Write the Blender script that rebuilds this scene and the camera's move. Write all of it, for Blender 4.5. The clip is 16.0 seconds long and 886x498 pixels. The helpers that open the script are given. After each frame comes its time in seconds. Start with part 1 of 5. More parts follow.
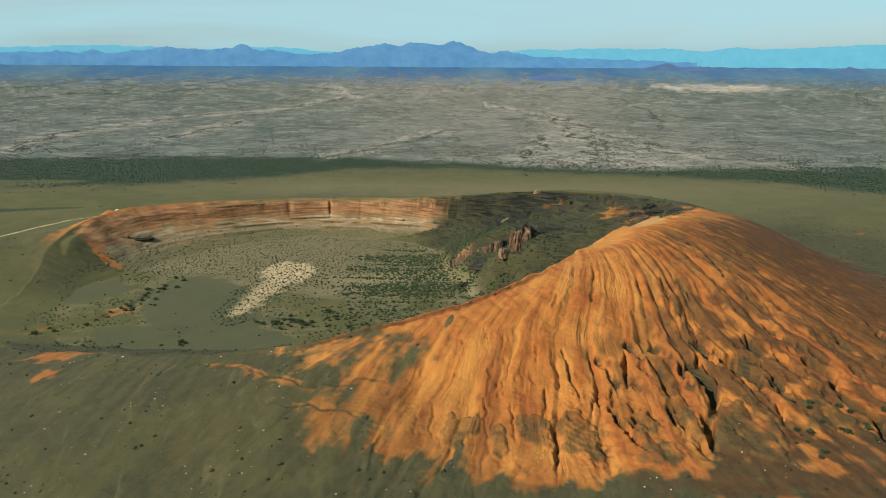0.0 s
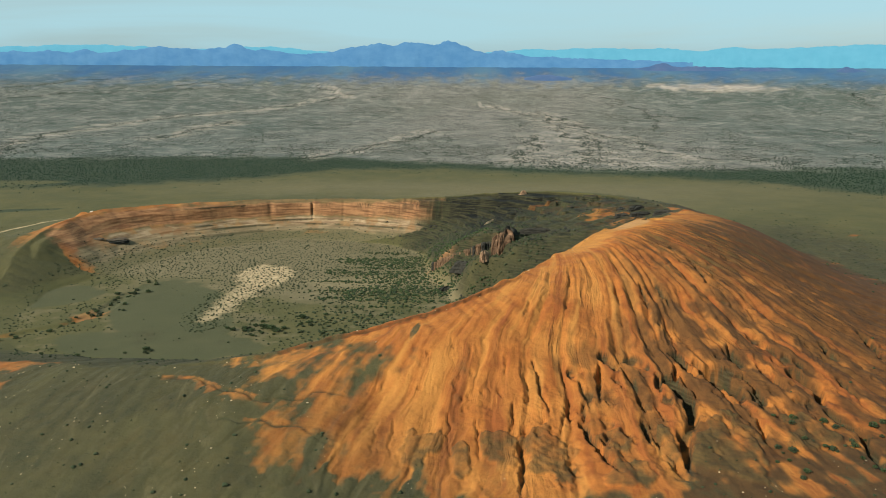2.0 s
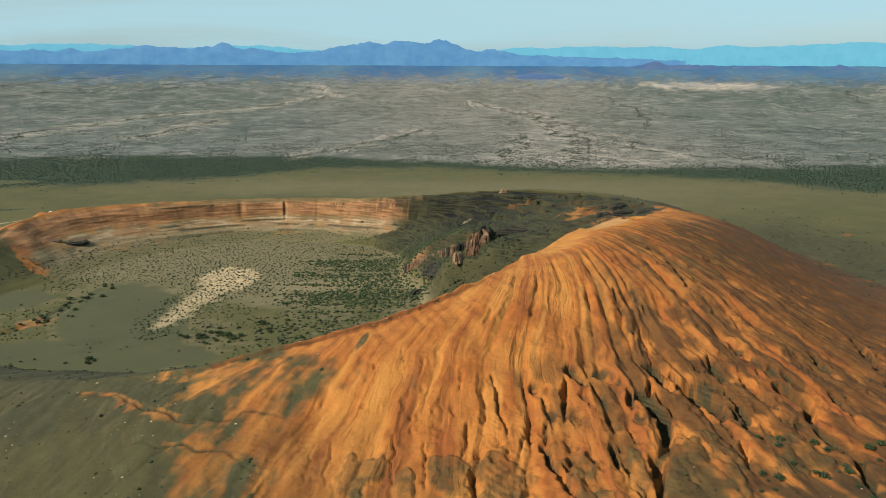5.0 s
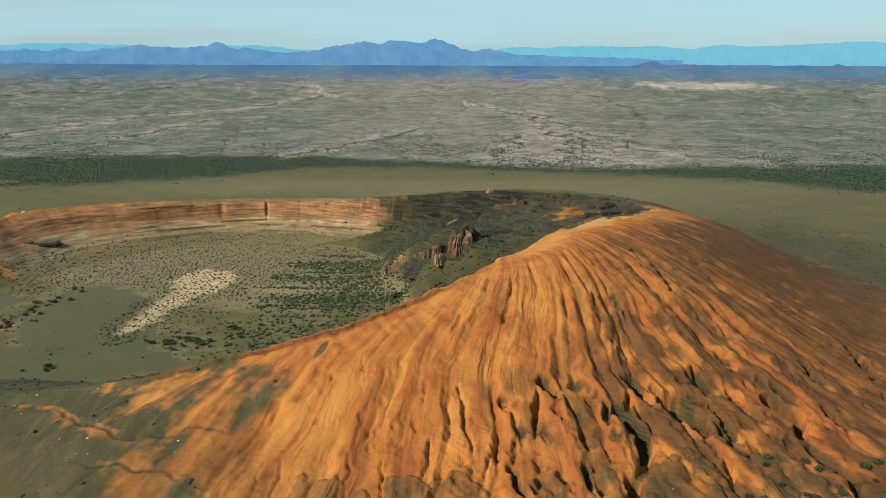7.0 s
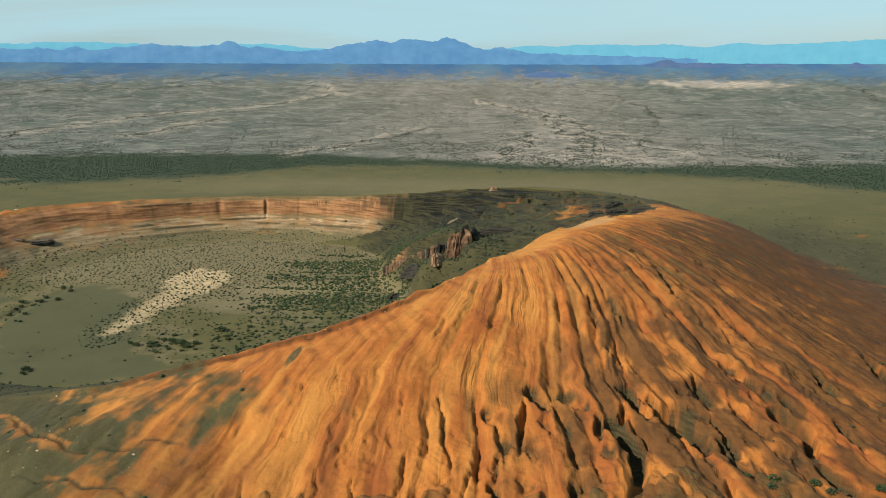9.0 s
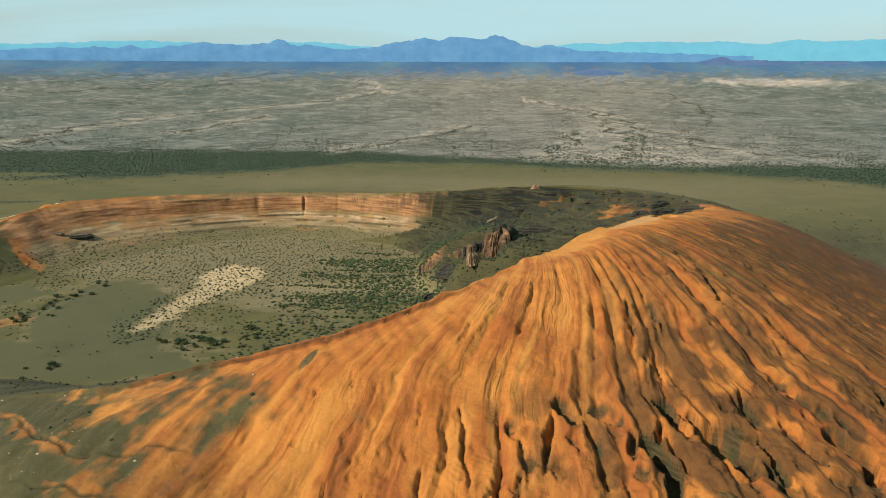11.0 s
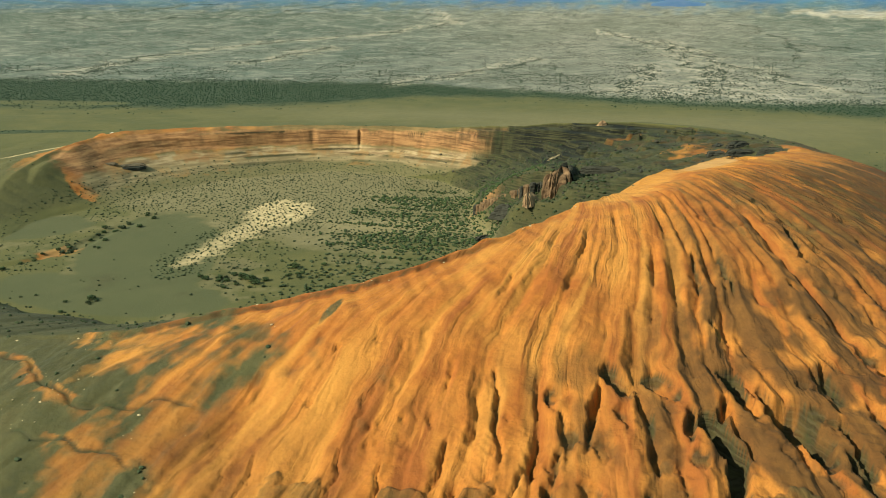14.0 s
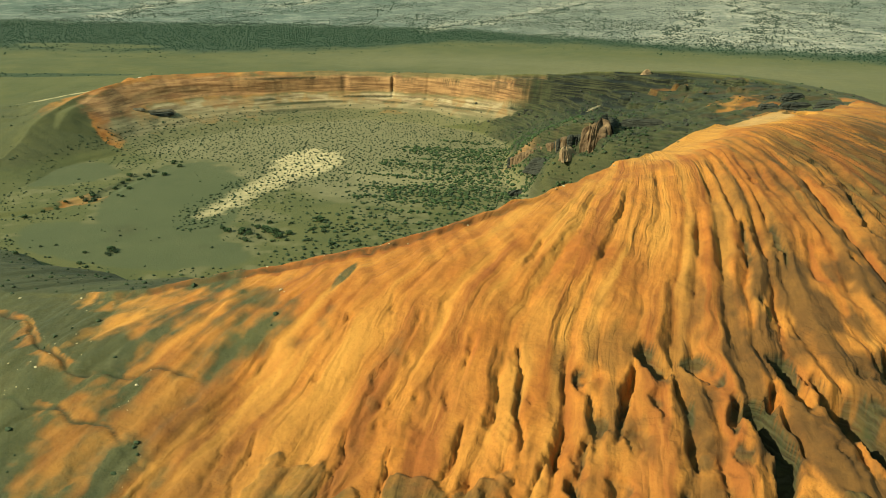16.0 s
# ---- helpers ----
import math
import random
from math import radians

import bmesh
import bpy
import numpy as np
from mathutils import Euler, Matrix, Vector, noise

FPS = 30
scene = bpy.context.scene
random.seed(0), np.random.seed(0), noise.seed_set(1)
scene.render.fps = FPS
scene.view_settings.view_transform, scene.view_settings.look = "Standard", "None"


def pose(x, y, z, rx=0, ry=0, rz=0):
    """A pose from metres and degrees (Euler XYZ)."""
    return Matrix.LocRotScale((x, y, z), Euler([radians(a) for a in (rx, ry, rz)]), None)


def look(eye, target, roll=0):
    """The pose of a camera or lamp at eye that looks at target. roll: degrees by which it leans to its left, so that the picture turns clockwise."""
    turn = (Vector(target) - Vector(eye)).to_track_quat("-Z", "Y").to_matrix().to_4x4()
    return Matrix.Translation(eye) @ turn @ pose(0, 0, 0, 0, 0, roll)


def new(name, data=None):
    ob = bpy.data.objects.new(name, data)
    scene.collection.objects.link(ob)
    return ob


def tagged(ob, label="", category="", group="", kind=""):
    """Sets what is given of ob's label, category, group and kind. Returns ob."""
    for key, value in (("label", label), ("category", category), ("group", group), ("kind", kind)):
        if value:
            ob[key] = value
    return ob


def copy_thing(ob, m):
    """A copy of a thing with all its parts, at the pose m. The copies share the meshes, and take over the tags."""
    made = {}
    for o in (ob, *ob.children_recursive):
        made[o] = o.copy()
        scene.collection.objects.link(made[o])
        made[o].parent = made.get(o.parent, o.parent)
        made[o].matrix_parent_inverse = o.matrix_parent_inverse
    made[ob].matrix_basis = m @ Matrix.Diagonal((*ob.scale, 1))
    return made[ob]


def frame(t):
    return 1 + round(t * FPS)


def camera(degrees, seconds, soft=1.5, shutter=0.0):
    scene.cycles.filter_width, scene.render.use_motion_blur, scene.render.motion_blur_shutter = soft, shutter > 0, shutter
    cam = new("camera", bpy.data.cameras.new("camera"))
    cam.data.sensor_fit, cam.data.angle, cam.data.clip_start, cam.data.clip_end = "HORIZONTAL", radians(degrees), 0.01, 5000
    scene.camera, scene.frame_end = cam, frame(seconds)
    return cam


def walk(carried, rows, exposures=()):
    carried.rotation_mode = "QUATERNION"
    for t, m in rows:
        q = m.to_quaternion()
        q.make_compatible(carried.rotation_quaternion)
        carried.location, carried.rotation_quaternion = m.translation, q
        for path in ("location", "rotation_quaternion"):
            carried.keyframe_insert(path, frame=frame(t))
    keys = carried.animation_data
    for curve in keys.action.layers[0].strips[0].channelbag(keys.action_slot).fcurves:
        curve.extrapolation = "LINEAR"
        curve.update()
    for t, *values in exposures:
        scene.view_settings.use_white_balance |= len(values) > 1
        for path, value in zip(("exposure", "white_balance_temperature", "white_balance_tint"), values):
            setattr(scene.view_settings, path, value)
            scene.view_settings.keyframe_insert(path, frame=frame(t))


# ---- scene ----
cam = camera(58.5, 16.0, soft=0.9)
PATH = [
    (0, (-1.662, -2.99, 251.129), (-1.659, -1.043, 250.674), 0.3),
    (0.5, (4.305, 3.228, 250.777), (4.309, 5.175, 250.322), 0.3),
    (1, (9.662, 9.558, 250.162), (9.667, 11.505, 249.707), 0.3),
    (1.5, (14.655, 16.425, 249.341), (14.661, 18.373, 248.886), 0.3),
    (2, (18.89, 23.767, 247.954), (18.897, 25.714, 247.5), 0.3),
    (2.5, (23.169, 32.005, 246.071), (23.178, 33.953, 245.617), 0.3),
    (3, (26.787, 39.204, 244.466), (26.798, 41.152, 244.014), 0.3),
    (3.5, (31.211, 47.026, 242.877), (31.223, 48.974, 242.424), 0.2),
    (4, (35.334, 54.669, 241.116), (35.348, 56.617, 240.663), 0.2),
    (6.5, (58.0, 92.641, 233.335), (58.022, 94.589, 232.883), 0.2),
    (7, (62.362, 99.587, 231.726), (62.383, 101.536, 231.275), 0.2),
    (7.5, (67.226, 107.023, 230.1), (67.24, 108.972, 229.649), 0.1),
    (8, (71.773, 114.224, 228.19), (71.78, 116.173, 227.739), 0.2),
    (8.5, (75.247, 121.075, 226.598), (75.248, 123.023, 226.147), 0.2),
    (11, (88.499, 152.712, 219.441), (88.364, 154.655, 218.987), 0.1),
    (11.5, (90.272, 159.21, 218.255), (90.11, 161.149, 217.793), 0.1),
    (12, (91.973, 166.066, 217.059), (91.782, 167.997, 216.57), 0.2),
    (12.5, (93.717, 172.678, 215.882), (93.497, 174.597, 215.363), 0.2),
    (13, (95.042, 179.62, 214.802), (94.795, 181.528, 214.253), 0.2),
    (13.5, (96.175, 186.512, 213.922), (95.901, 188.406, 213.342), 0.2),
    (14, (97.059, 193.739, 212.775), (96.761, 195.62, 212.165), 0.2),
    (14.5, (97.62, 200.612, 211.798), (97.3, 202.48, 211.158), 0.2),
    (15, (98.092, 207.477, 211.019), (97.749, 209.33, 210.35), 0.2),
    (15.5, (98.015, 214.762, 210.145), (97.651, 216.6, 209.445), 0.3),
    (16, (98.007, 222.117, 209.567), (97.625, 223.938, 208.833), 0.3),
]
EXPOSURES = [(0.0, 0.64, 6250, 8), (8.0, 0.68, 6400, 12), (11.0, 0.77, 6600, 10), (13.5, 0.97, 6850, -4), (16.0, 1.07, 7050, -20)]
walk(cam, [(t, look(eye, target, roll)) for t, eye, target, roll in PATH], EXPOSURES)

# ---- sky, sun and exposure ----
SUN_TO = Vector((0.64, 0.46, -0.53)).normalized()
SUN_ELEV = math.asin(-SUN_TO.z)
SUN_AZ = math.atan2(-SUN_TO.x, -SUN_TO.y)

world = bpy.data.worlds.new("desert_sky")
scene.world = world
world.use_nodes = True
wn = world.node_tree
wn.nodes.clear()
w_out = wn.nodes.new("ShaderNodeOutputWorld")
w_bg = wn.nodes.new("ShaderNodeBackground")
w_sky = wn.nodes.new("ShaderNodeTexSky")
w_sky.sky_type = "NISHITA"
w_sky.sun_disc = False
w_sky.sun_elevation = SUN_ELEV
w_sky.sun_rotation = SUN_AZ
w_sky.air_density, w_sky.dust_density, w_sky.ozone_density = 1.0, 1.5, 1.5
w_bg.inputs["Strength"].default_value = 0.078
# thin high cloud drawn over the sky
w_co = wn.nodes.new("ShaderNodeTexCoord")
w_map = wn.nodes.new("ShaderNodeMapping")
w_map.inputs["Scale"].default_value = (1.0, 1.0, 9.0)
w_noise = wn.nodes.new("ShaderNodeTexNoise")
w_noise.inputs["Scale"].default_value, w_noise.inputs["Detail"].default_value, w_noise.inputs["Distortion"].default_value = 1.6, 6.0, 0.6
w_ramp = wn.nodes.new("ShaderNodeMapRange")
w_ramp.inputs["From Min"].default_value, w_ramp.inputs["From Max"].default_value = 0.42, 0.64
w_ramp.inputs["To Min"].default_value, w_ramp.inputs["To Max"].default_value = 0.46, 0.88
w_mix = wn.nodes.new("ShaderNodeMix")
w_mix.data_type = "RGBA"
w_mix.inputs["B"].default_value = (3.6, 5.7, 6.2, 1)
wn.links.new(w_co.outputs["Generated"], w_map.inputs["Vector"])
wn.links.new(w_map.outputs[0], w_noise.inputs["Vector"])
wn.links.new(w_noise.outputs["Fac"], w_ramp.inputs["Value"])
wn.links.new(w_ramp.outputs[0], w_mix.inputs["Factor"])
wn.links.new(w_sky.outputs[0], w_mix.inputs["A"])
wn.links.new(w_mix.outputs["Result"], w_bg.inputs["Color"])
wn.links.new(w_bg.outputs[0], w_out.inputs["Surface"])

sun_data = bpy.data.lights.new("sun", "SUN")
sun_data.energy, sun_data.angle, sun_data.color = 5.0, radians(0.53), (1.0, 0.93, 0.82)
sun = new("sun", sun_data)
sun.matrix_world = look(-SUN_TO * 3000, (0, 0, 0))

# ---- terrain functions ----
CX, CY = -120.0, 830.0          # middle of the crater
FLOOR = 0.0

# bearing, radius of the crest, height of the crest
RIM = [
    (2, 393, 96), (9, 404, 88), (16, 424, 85.5), (28, 427, 82), (40, 425, 77), (52, 380, 73), (60, 352, 67), (67, 332, 64), (82, 356, 53),
    (100, 396, 46.5), (122, 397, 49.5), (143, 414, 54), (156, 388, 45), (164, 372, 34), (174, 345, 14), (184, 340, 5), (205, 340, 4), (220, 322, 21),
    (247, 318, 46), (269, 338, 65), (285, 344, 85), (297, 347, 100), (305, 338, 107), (314, 324, 110), (322, 316, 112), (330, 319, 115), (340, 340, 116), (349, 364, 111), (356, 384, 106),
]
# bearing, radius where the floor ends, width of the outer flank, steepness of the inner wall
FLANK = [
    (0, 150, 232, 0.0), (20, 150, 205, 0.0), (40, 160, 220, 0.0), (50, 190, 230, 0.25), (58, 215, 235, 0.5), (67, 268, 240, 0.95), (82, 295, 250, 1.0),
    (100, 318, 250, 1.0), (115, 316, 240, 1.0), (126, 306, 225, 0.7), (136, 286, 205, 0.35), (146, 276, 190, 0.12), (158, 286, 200, 0.0), (174, 290, 250, 0.0),
    (205, 280, 160, 0.0), (225, 235, 180, 0.0), (247, 215, 185, 0.0), (268, 215, 172, 0.0), (285, 205, 165, 0.0),
    (297, 195, 190, 0.0), (318, 175, 280, 0.0), (340, 145, 300, 0.0),
]


def fan_angle(x, y):
    """Bearing seen from behind the high shoulder, along which the rills run down."""
    return np.degrees(np.arctan2(y - FAN[1], x - FAN[0])) % 360, np.hypot(x - FAN[0], y - FAN[1])


def round_table(rows, col, deg):
    """A smooth periodic curve through one column of a table of bearings."""
    a = np.array([r[0] for r in rows], float)
    v = np.array([r[col] for r in rows], float)
    a3, v3 = np.concatenate([a - 360, a, a + 360]), np.concatenate([v, v, v])
    fine = np.arange(-40, 400, 1.0)
    line = np.interp(fine, a3, v3)
    k = np.exp(-0.5 * (np.arange(-9, 10) / 3.5) ** 2)
    line = np.convolve(np.pad(line, 9, "edge"), k / k.sum(), "valid")
    return np.interp(deg % 360, fine, line)


def lattice(ix, iy, seed):
    h = (ix.astype(np.int64) * 374761393 + iy.astype(np.int64) * 668265263 + seed * 974711) & 0xFFFFFFFF
    h = ((h ^ (h >> 13)) * 1274126177) & 0xFFFFFFFF
    return ((h ^ (h >> 16)) & 0xFFFF) / 65535.0


def grain(x, y, seed=0):
    """Gradient noise in -1..1."""
    ix, iy = np.floor(x), np.floor(y)
    fx, fy = x - ix, y - iy
    ux, uy = fx * fx * fx * (fx * (fx * 6 - 15) + 10), fy * fy * fy * (fy * (fy * 6 - 15) + 10)

    def dot(ox, oy):
        a = lattice(ix + ox, iy + oy, seed) * 2 * np.pi
        return np.cos(a) * (fx - ox) + np.sin(a) * (fy - oy)
    low = dot(0, 0) * (1 - ux) + dot(1, 0) * ux
    high = dot(0, 1) * (1 - ux) + dot(1, 1) * ux
    return 1.5 * (low * (1 - uy) + high * uy)


def layers(x, y, seed=0, octaves=4, gain=0.5):
    out, amp = 0.0, 1.0
    for k in range(octaves):
        out = out + amp * grain(x * 2 ** k, y * 2 ** k, seed + 17 * k)
        amp *= gain
    return out


def ramp(v, a, b):
    s = np.clip((v - a) / (b - a), 0, 1)
    return s * s * (3 - 2 * s)


def arc(deg, a, b, soft):
    """1 between the bearings a and b (counted anticlockwise), fading over soft degrees."""
    mid, half = (a + (b - a) % 360 / 2) % 360, ((b - a) % 360) / 2
    off = np.abs((deg - mid + 180) % 360 - 180)
    return 1 - ramp(off, half - soft, half + soft)


def plain_height(x, y):
    r = np.hypot(x - 50, y - 100)
    near = 26 * (1 - ramp(y, 420, 1000)) * ramp(x, -520, 250)
    west = -13 * (1 - ramp(x, -700, -420)) * (1 - ramp(y, 1000, 1300))
    rise = 4.95e-5 * np.maximum(r - 2550, 0) ** 2
    roll = 1.2 * grain(x / 130, y / 130, 3) + 0.5 * grain(x / 40, y / 40, 4)
    return 18 + near + west + np.minimum(rise, 232) + roll


def polar(x, y):
    dx, dy = x - CX, y - CY
    return np.hypot(dx, dy), np.degrees(np.arctan2(dy, dx)) % 360


def strip(x, y, line):
    """Distance to a line of points, and how far along it (0..1)."""
    best, along = np.full(np.shape(x), 1e9), np.zeros(np.shape(x))
    n = len(line) - 1
    for k in range(n):
        (ax, ay), (bx, by) = line[k], line[k + 1]
        ex, ey = bx - ax, by - ay
        t = np.clip(((x - ax) * ex + (y - ay) * ey) / (ex * ex + ey * ey), 0, 1)
        d = np.hypot(x - ax - t * ex, y - ay - t * ey)
        along = np.where(d < best, (k + t) / n, along)
        best = np.minimum(best, d)
    return best, along


def spot(x, y, cx, cy, a, b, turn=0.0):
    """Squared distance from an ellipse's middle, 1 on its edge."""
    c, s = math.cos(math.radians(turn)), math.sin(math.radians(turn))
    dx, dy = x - cx, y - cy
    return ((dx * c + dy * s) / a) ** 2 + ((dy * c - dx * s) / b) ** 2


CHANNEL = [(-470, 690), (-414, 702), (-388, 716), (-364, 738), (-347, 760), (-330, 788), (-326, 820), (-326, 862), (-310, 920)]
SCARP = [(-151, 480), (-140, 478), (-126, 470), (-109, 453), (-89, 441), (-75, 436), (-60, 438), (-45, 440), (-32, 438)]
SCARP_LOW = [(-108, 426), (-85, 422), (-70, 418), (-58, 417), (-44, 410)]


LEDGE = [(-2, 958), (14, 944), (40, 922), (66, 902), (88, 895), (112, 898)]
KNOLL = (160.0, 640.0)
FAN = (95.0, 700.0)
# steps of the inner cliff: share of the way out, share of the height
BEDS = [(0, 0), (0.40, 0.15), (0.43, 0.22), (0.56, 0.28), (0.59, 0.345), (0.67, 0.40), (0.695, 0.455), (0.775, 0.54), (0.825, 0.88), (0.84, 0.92), (1.0, 1.0)]
SPUR = [(-462, 1075), (-464, 1010), (-464, 950), (-456, 905), (-448, 870)]
SPUR_TOP = [50, 45, 36, 17, 4]
# lines of the deep trenches, their depth and half width
TRENCHES = [
    ([(117, 470), (122, 464), (123, 456)], 6, 4.2), ([(133, 468), (139, 464), (141, 455)], 5.5, 4.6), ([(113, 463), (111, 448), (109, 434)], 6, 2.0),
    ([(127, 460), (130, 450), (133, 439)], 5, 1.7), ([(160, 472), (165, 462), (169, 452)], 9, 4.0), ([(171, 468), (175, 453)], 7, 2.6),
    ([(178, 458), (186, 447), (188, 436)], 13, 6.0), ([(151, 450), (158, 438), (158, 424), (151, 408)], 12, 4.4), ([(157, 461), (156, 446)], 6, 1.8),
    ([(145, 454), (144, 439)], 6, 2.6), ([(100, 446), (102, 431)], 5, 2.2), ([(76, 458), (76, 442), (80, 431)], 5, 1.6),
    ([(99, 430), (97, 418)], 5, 1.8), ([(194, 480), (200, 461)], 6, 2.4), ([(213, 454), (218, 443)], 7, 3.0), ([(196, 452), (201, 438), (203, 426)], 7, 2.6),
    ([(148, 407), (145, 394), (144, 380)], 10, 3.4), ([(98, 412), (101, 402), (106, 387)], 9, 3.2), ([(62, 398), (61, 384), (59, 370)], 6.5, 2.2),
    ([(24, 420), (24, 408), (25, 395)], 3.2, 1.1), ([(39, 418), (40, 399)], 3.2, 1.1), ([(229, 463), (237, 452), (234, 436)], 13, 5.4),
    ([(236, 428), (245, 413), (241, 385)], 11, 4.0), ([(312, 543), (310, 520), (306, 506)], 8, 4.5), ([(192, 418), (191, 403)], 6, 2.2),
    ([(129, 418), (129, 402)], 7, 2.4), ([(29, 448), (26, 432)], 2.2, 0.9), ([(-15, 420), (-17, 403)], 2.4, 0.9), ([(-6, 420), (-7, 403)], 2.4, 0.9),
    ([(195, 442), (202, 420)], 7, 2.4), ([(157, 500), (160, 482)], 3, 1.6), ([(165, 540), (168, 522), (168, 508)], 3.2, 1.6), ([(154, 540), (155, 520), (155, 504)], 3.2, 1.6),
    ([(199, 578), (204, 552), (207, 536)], 3.5, 2.0), ([(75, 510), (72, 500)], 2.6, 1.1), ([(37, 467), (34, 453)], 1.8, 0.8), ([(47, 445), (48, 433)], 1.8, 0.8),
    ([(60, 432), (58, 418)], 4, 1.5), ([(86, 424), (83, 408)], 4.5, 1.6), ([(218, 488), (224, 474)], 6, 3.0), ([(262, 500), (268, 484)], 6, 3.0), ([(256, 462), (260, 444)], 7, 2.8),
]
# flat grey-brown plates left standing at the foot: middle, half sizes, turn
PLATES = [(168, 396, 21, 24, -14), (112, 401, 9, 13, 8), (76, 396, 14, 22, 6), (50, 402, 10, 15, 2), (8, 406, 14, 11, 0), (112, 378, 12, 12, 0), (215, 408, 14, 16, -20), (30, 398, 6, 14, 0), (137, 400, 6, 14, 4)]


def fan_lines(x, y):
    """Coordinates along which the rills run: a bearing that stays the same down each of them, and the way down."""
    fan, down = fan_angle(x, y)
    turn = fan + 0.08 * np.minimum(down, 228)
    turn = turn + 0.8 * grain(fan / 5, down / 46, 21) + 0.34 * grain(fan / 1.9, down / 15, 22) + 0.12 * grain(fan / 0.8, down / 5, 23)
    return turn, down


def chance_of(i, seed):
    return lattice(i, np.zeros_like(i), seed)


def furrows(turn, down, below, step, seed, begin, spread):
    """Unevenly spaced rills: 1 in the bed of a rill to 0 on the ridges between; the way from the bed, as a share and in metres; the depth."""
    c = turn / step
    i0 = np.floor(c)
    near, bed = np.full(np.shape(c), 9.0), np.zeros(np.shape(c))
    for k in (-1, 0, 1, 2):
        i = i0 + k
        at = i + 0.8 * (chance_of(i, seed) - 0.5)
        off = c - at
        better = np.abs(off) < np.abs(near)
        near, bed = np.where(better, off, near), np.where(better, i, bed)
    metres = np.abs(near) * step * down * np.pi / 180
    half = 0.46 * step * np.maximum(down, 60) * np.pi / 180
    power = 0.25 + 0.75 * chance_of(bed, seed + 1)
    start = begin + spread * chance_of(bed, seed + 2) ** 1.5
    end = 250 + 220 * chance_of(bed, seed + 3)
    power = power * ramp(below, start, start + 22) * (1 - 0.6 * ramp(down, end, end + 30))
    power = power * (0.45 + 0.65 * ramp(grain(bed * 7.31, down / 26, seed + 4) + 0.5 * grain(bed * 3.17, down / 9, seed + 5), -0.45, 0.45))
    u = np.clip(metres / half, 0, 1)
    return power * (1 - u ** 0.55), u, metres, power


def trench_depth(x, y):
    depth = np.zeros(np.shape(x))
    box = (x > -60) & (x < 400) & (y > 340) & (y < 700)
    if not box.any():
        return depth
    bx, by = x[box], y[box]
    wx = bx + 1.5 * grain(bx / 9, by / 9, 41) + 0.8 * grain(bx / 3.2, by / 3.2, 44)
    wy = by + 1.5 * grain(bx / 9, by / 9, 42) + 0.6 * grain(bx / 3.2, by / 3.2, 43)
    deep = np.zeros(np.shape(bx))
    for line, low, wide in TRENCHES:
        if line[0][0] < 104:
            # thin cracks on the smooth side
            (hx, hy), (fx, fy) = line[0], line[-1]
            line = [(hx - 0.3 * (fx - hx), hy - 0.3 * (fy - hy))] + line + [(fx + 0.3 * (fx - hx), fy + 0.3 * (fy - hy))]
            low, wide = 0.6 * low, 0.62 * wide
        ax, ay = [p[0] for p in line], [p[1] for p in line]
        sel = (bx > min(ax) - 14) & (bx < max(ax) + 14) & (by > min(ay) - 14) & (by < max(ay) + 14)
        dist, along = strip(wx[sel], wy[sel], line)
        pointed = 1 - min(max((wide - 1.6) / 1.6, 0), 1)
        w = wide * (pointed * (0.25 + 0.85 * np.sin(np.pi * (0.10 + 0.82 * along))) + (1 - pointed) * (1.1 - 0.5 * along))
        cut = low * (1 - ramp(dist, w * 0.45, w * 1.05 + 0.3)) * (1 - 0.8 * ramp(along, 0.4, 1.0))
        vale = 0.22 * low * (1 - ramp(dist, 0, w * 3.6)) * (1 - 0.5 * along)
        deep[sel] = np.maximum(deep[sel], cut + vale)
    # many small headcuts, each a half-round scoop with its steep wall uphill
    rng = np.random.default_rng(97)
    for k in range(210):
        if k < 80:
            fan, down, big = rng.uniform(270, 302), rng.uniform(238, 300), rng.uniform(1.6, 4.0)
        elif k < 120:
            fan, down, big = rng.uniform(250, 272), rng.uniform(235, 310), rng.uniform(1.0, 2.2)
        else:
            fan, down, big = rng.uniform(296, 342), rng.uniform(130, 300), rng.uniform(1.2, 3.0)
        low = big * rng.uniform(0.7, 1.25)
        run = big * rng.uniform(1.8, 4.5)
        ca, sa = math.cos(math.radians(fan)), math.sin(math.radians(fan))
        px, py = FAN[0] + down * ca, FAN[1] + down * sa
        sel = (np.abs(bx - px) < 16) & (np.abs(by - py) < 16)
        if not sel.any():
            continue
        tilt = math.radians(rng.uniform(-22, 22)) + math.radians(fan)
        a = (wx[sel] - px) * math.cos(tilt) + (wy[sel] - py) * math.sin(tilt)
        b = (wy[sel] - py) * math.cos(tilt) - (wx[sel] - px) * math.sin(tilt)
        far = np.where(a < 0, np.hypot(a, b), np.abs(b) + 0.25 * a) / big
        deep[sel] = np.maximum(deep[sel], low * (1 - ramp(far, 0.72, 1.05)) * (1 - ramp(a, 0, run)))
    depth[box] = deep
    return depth


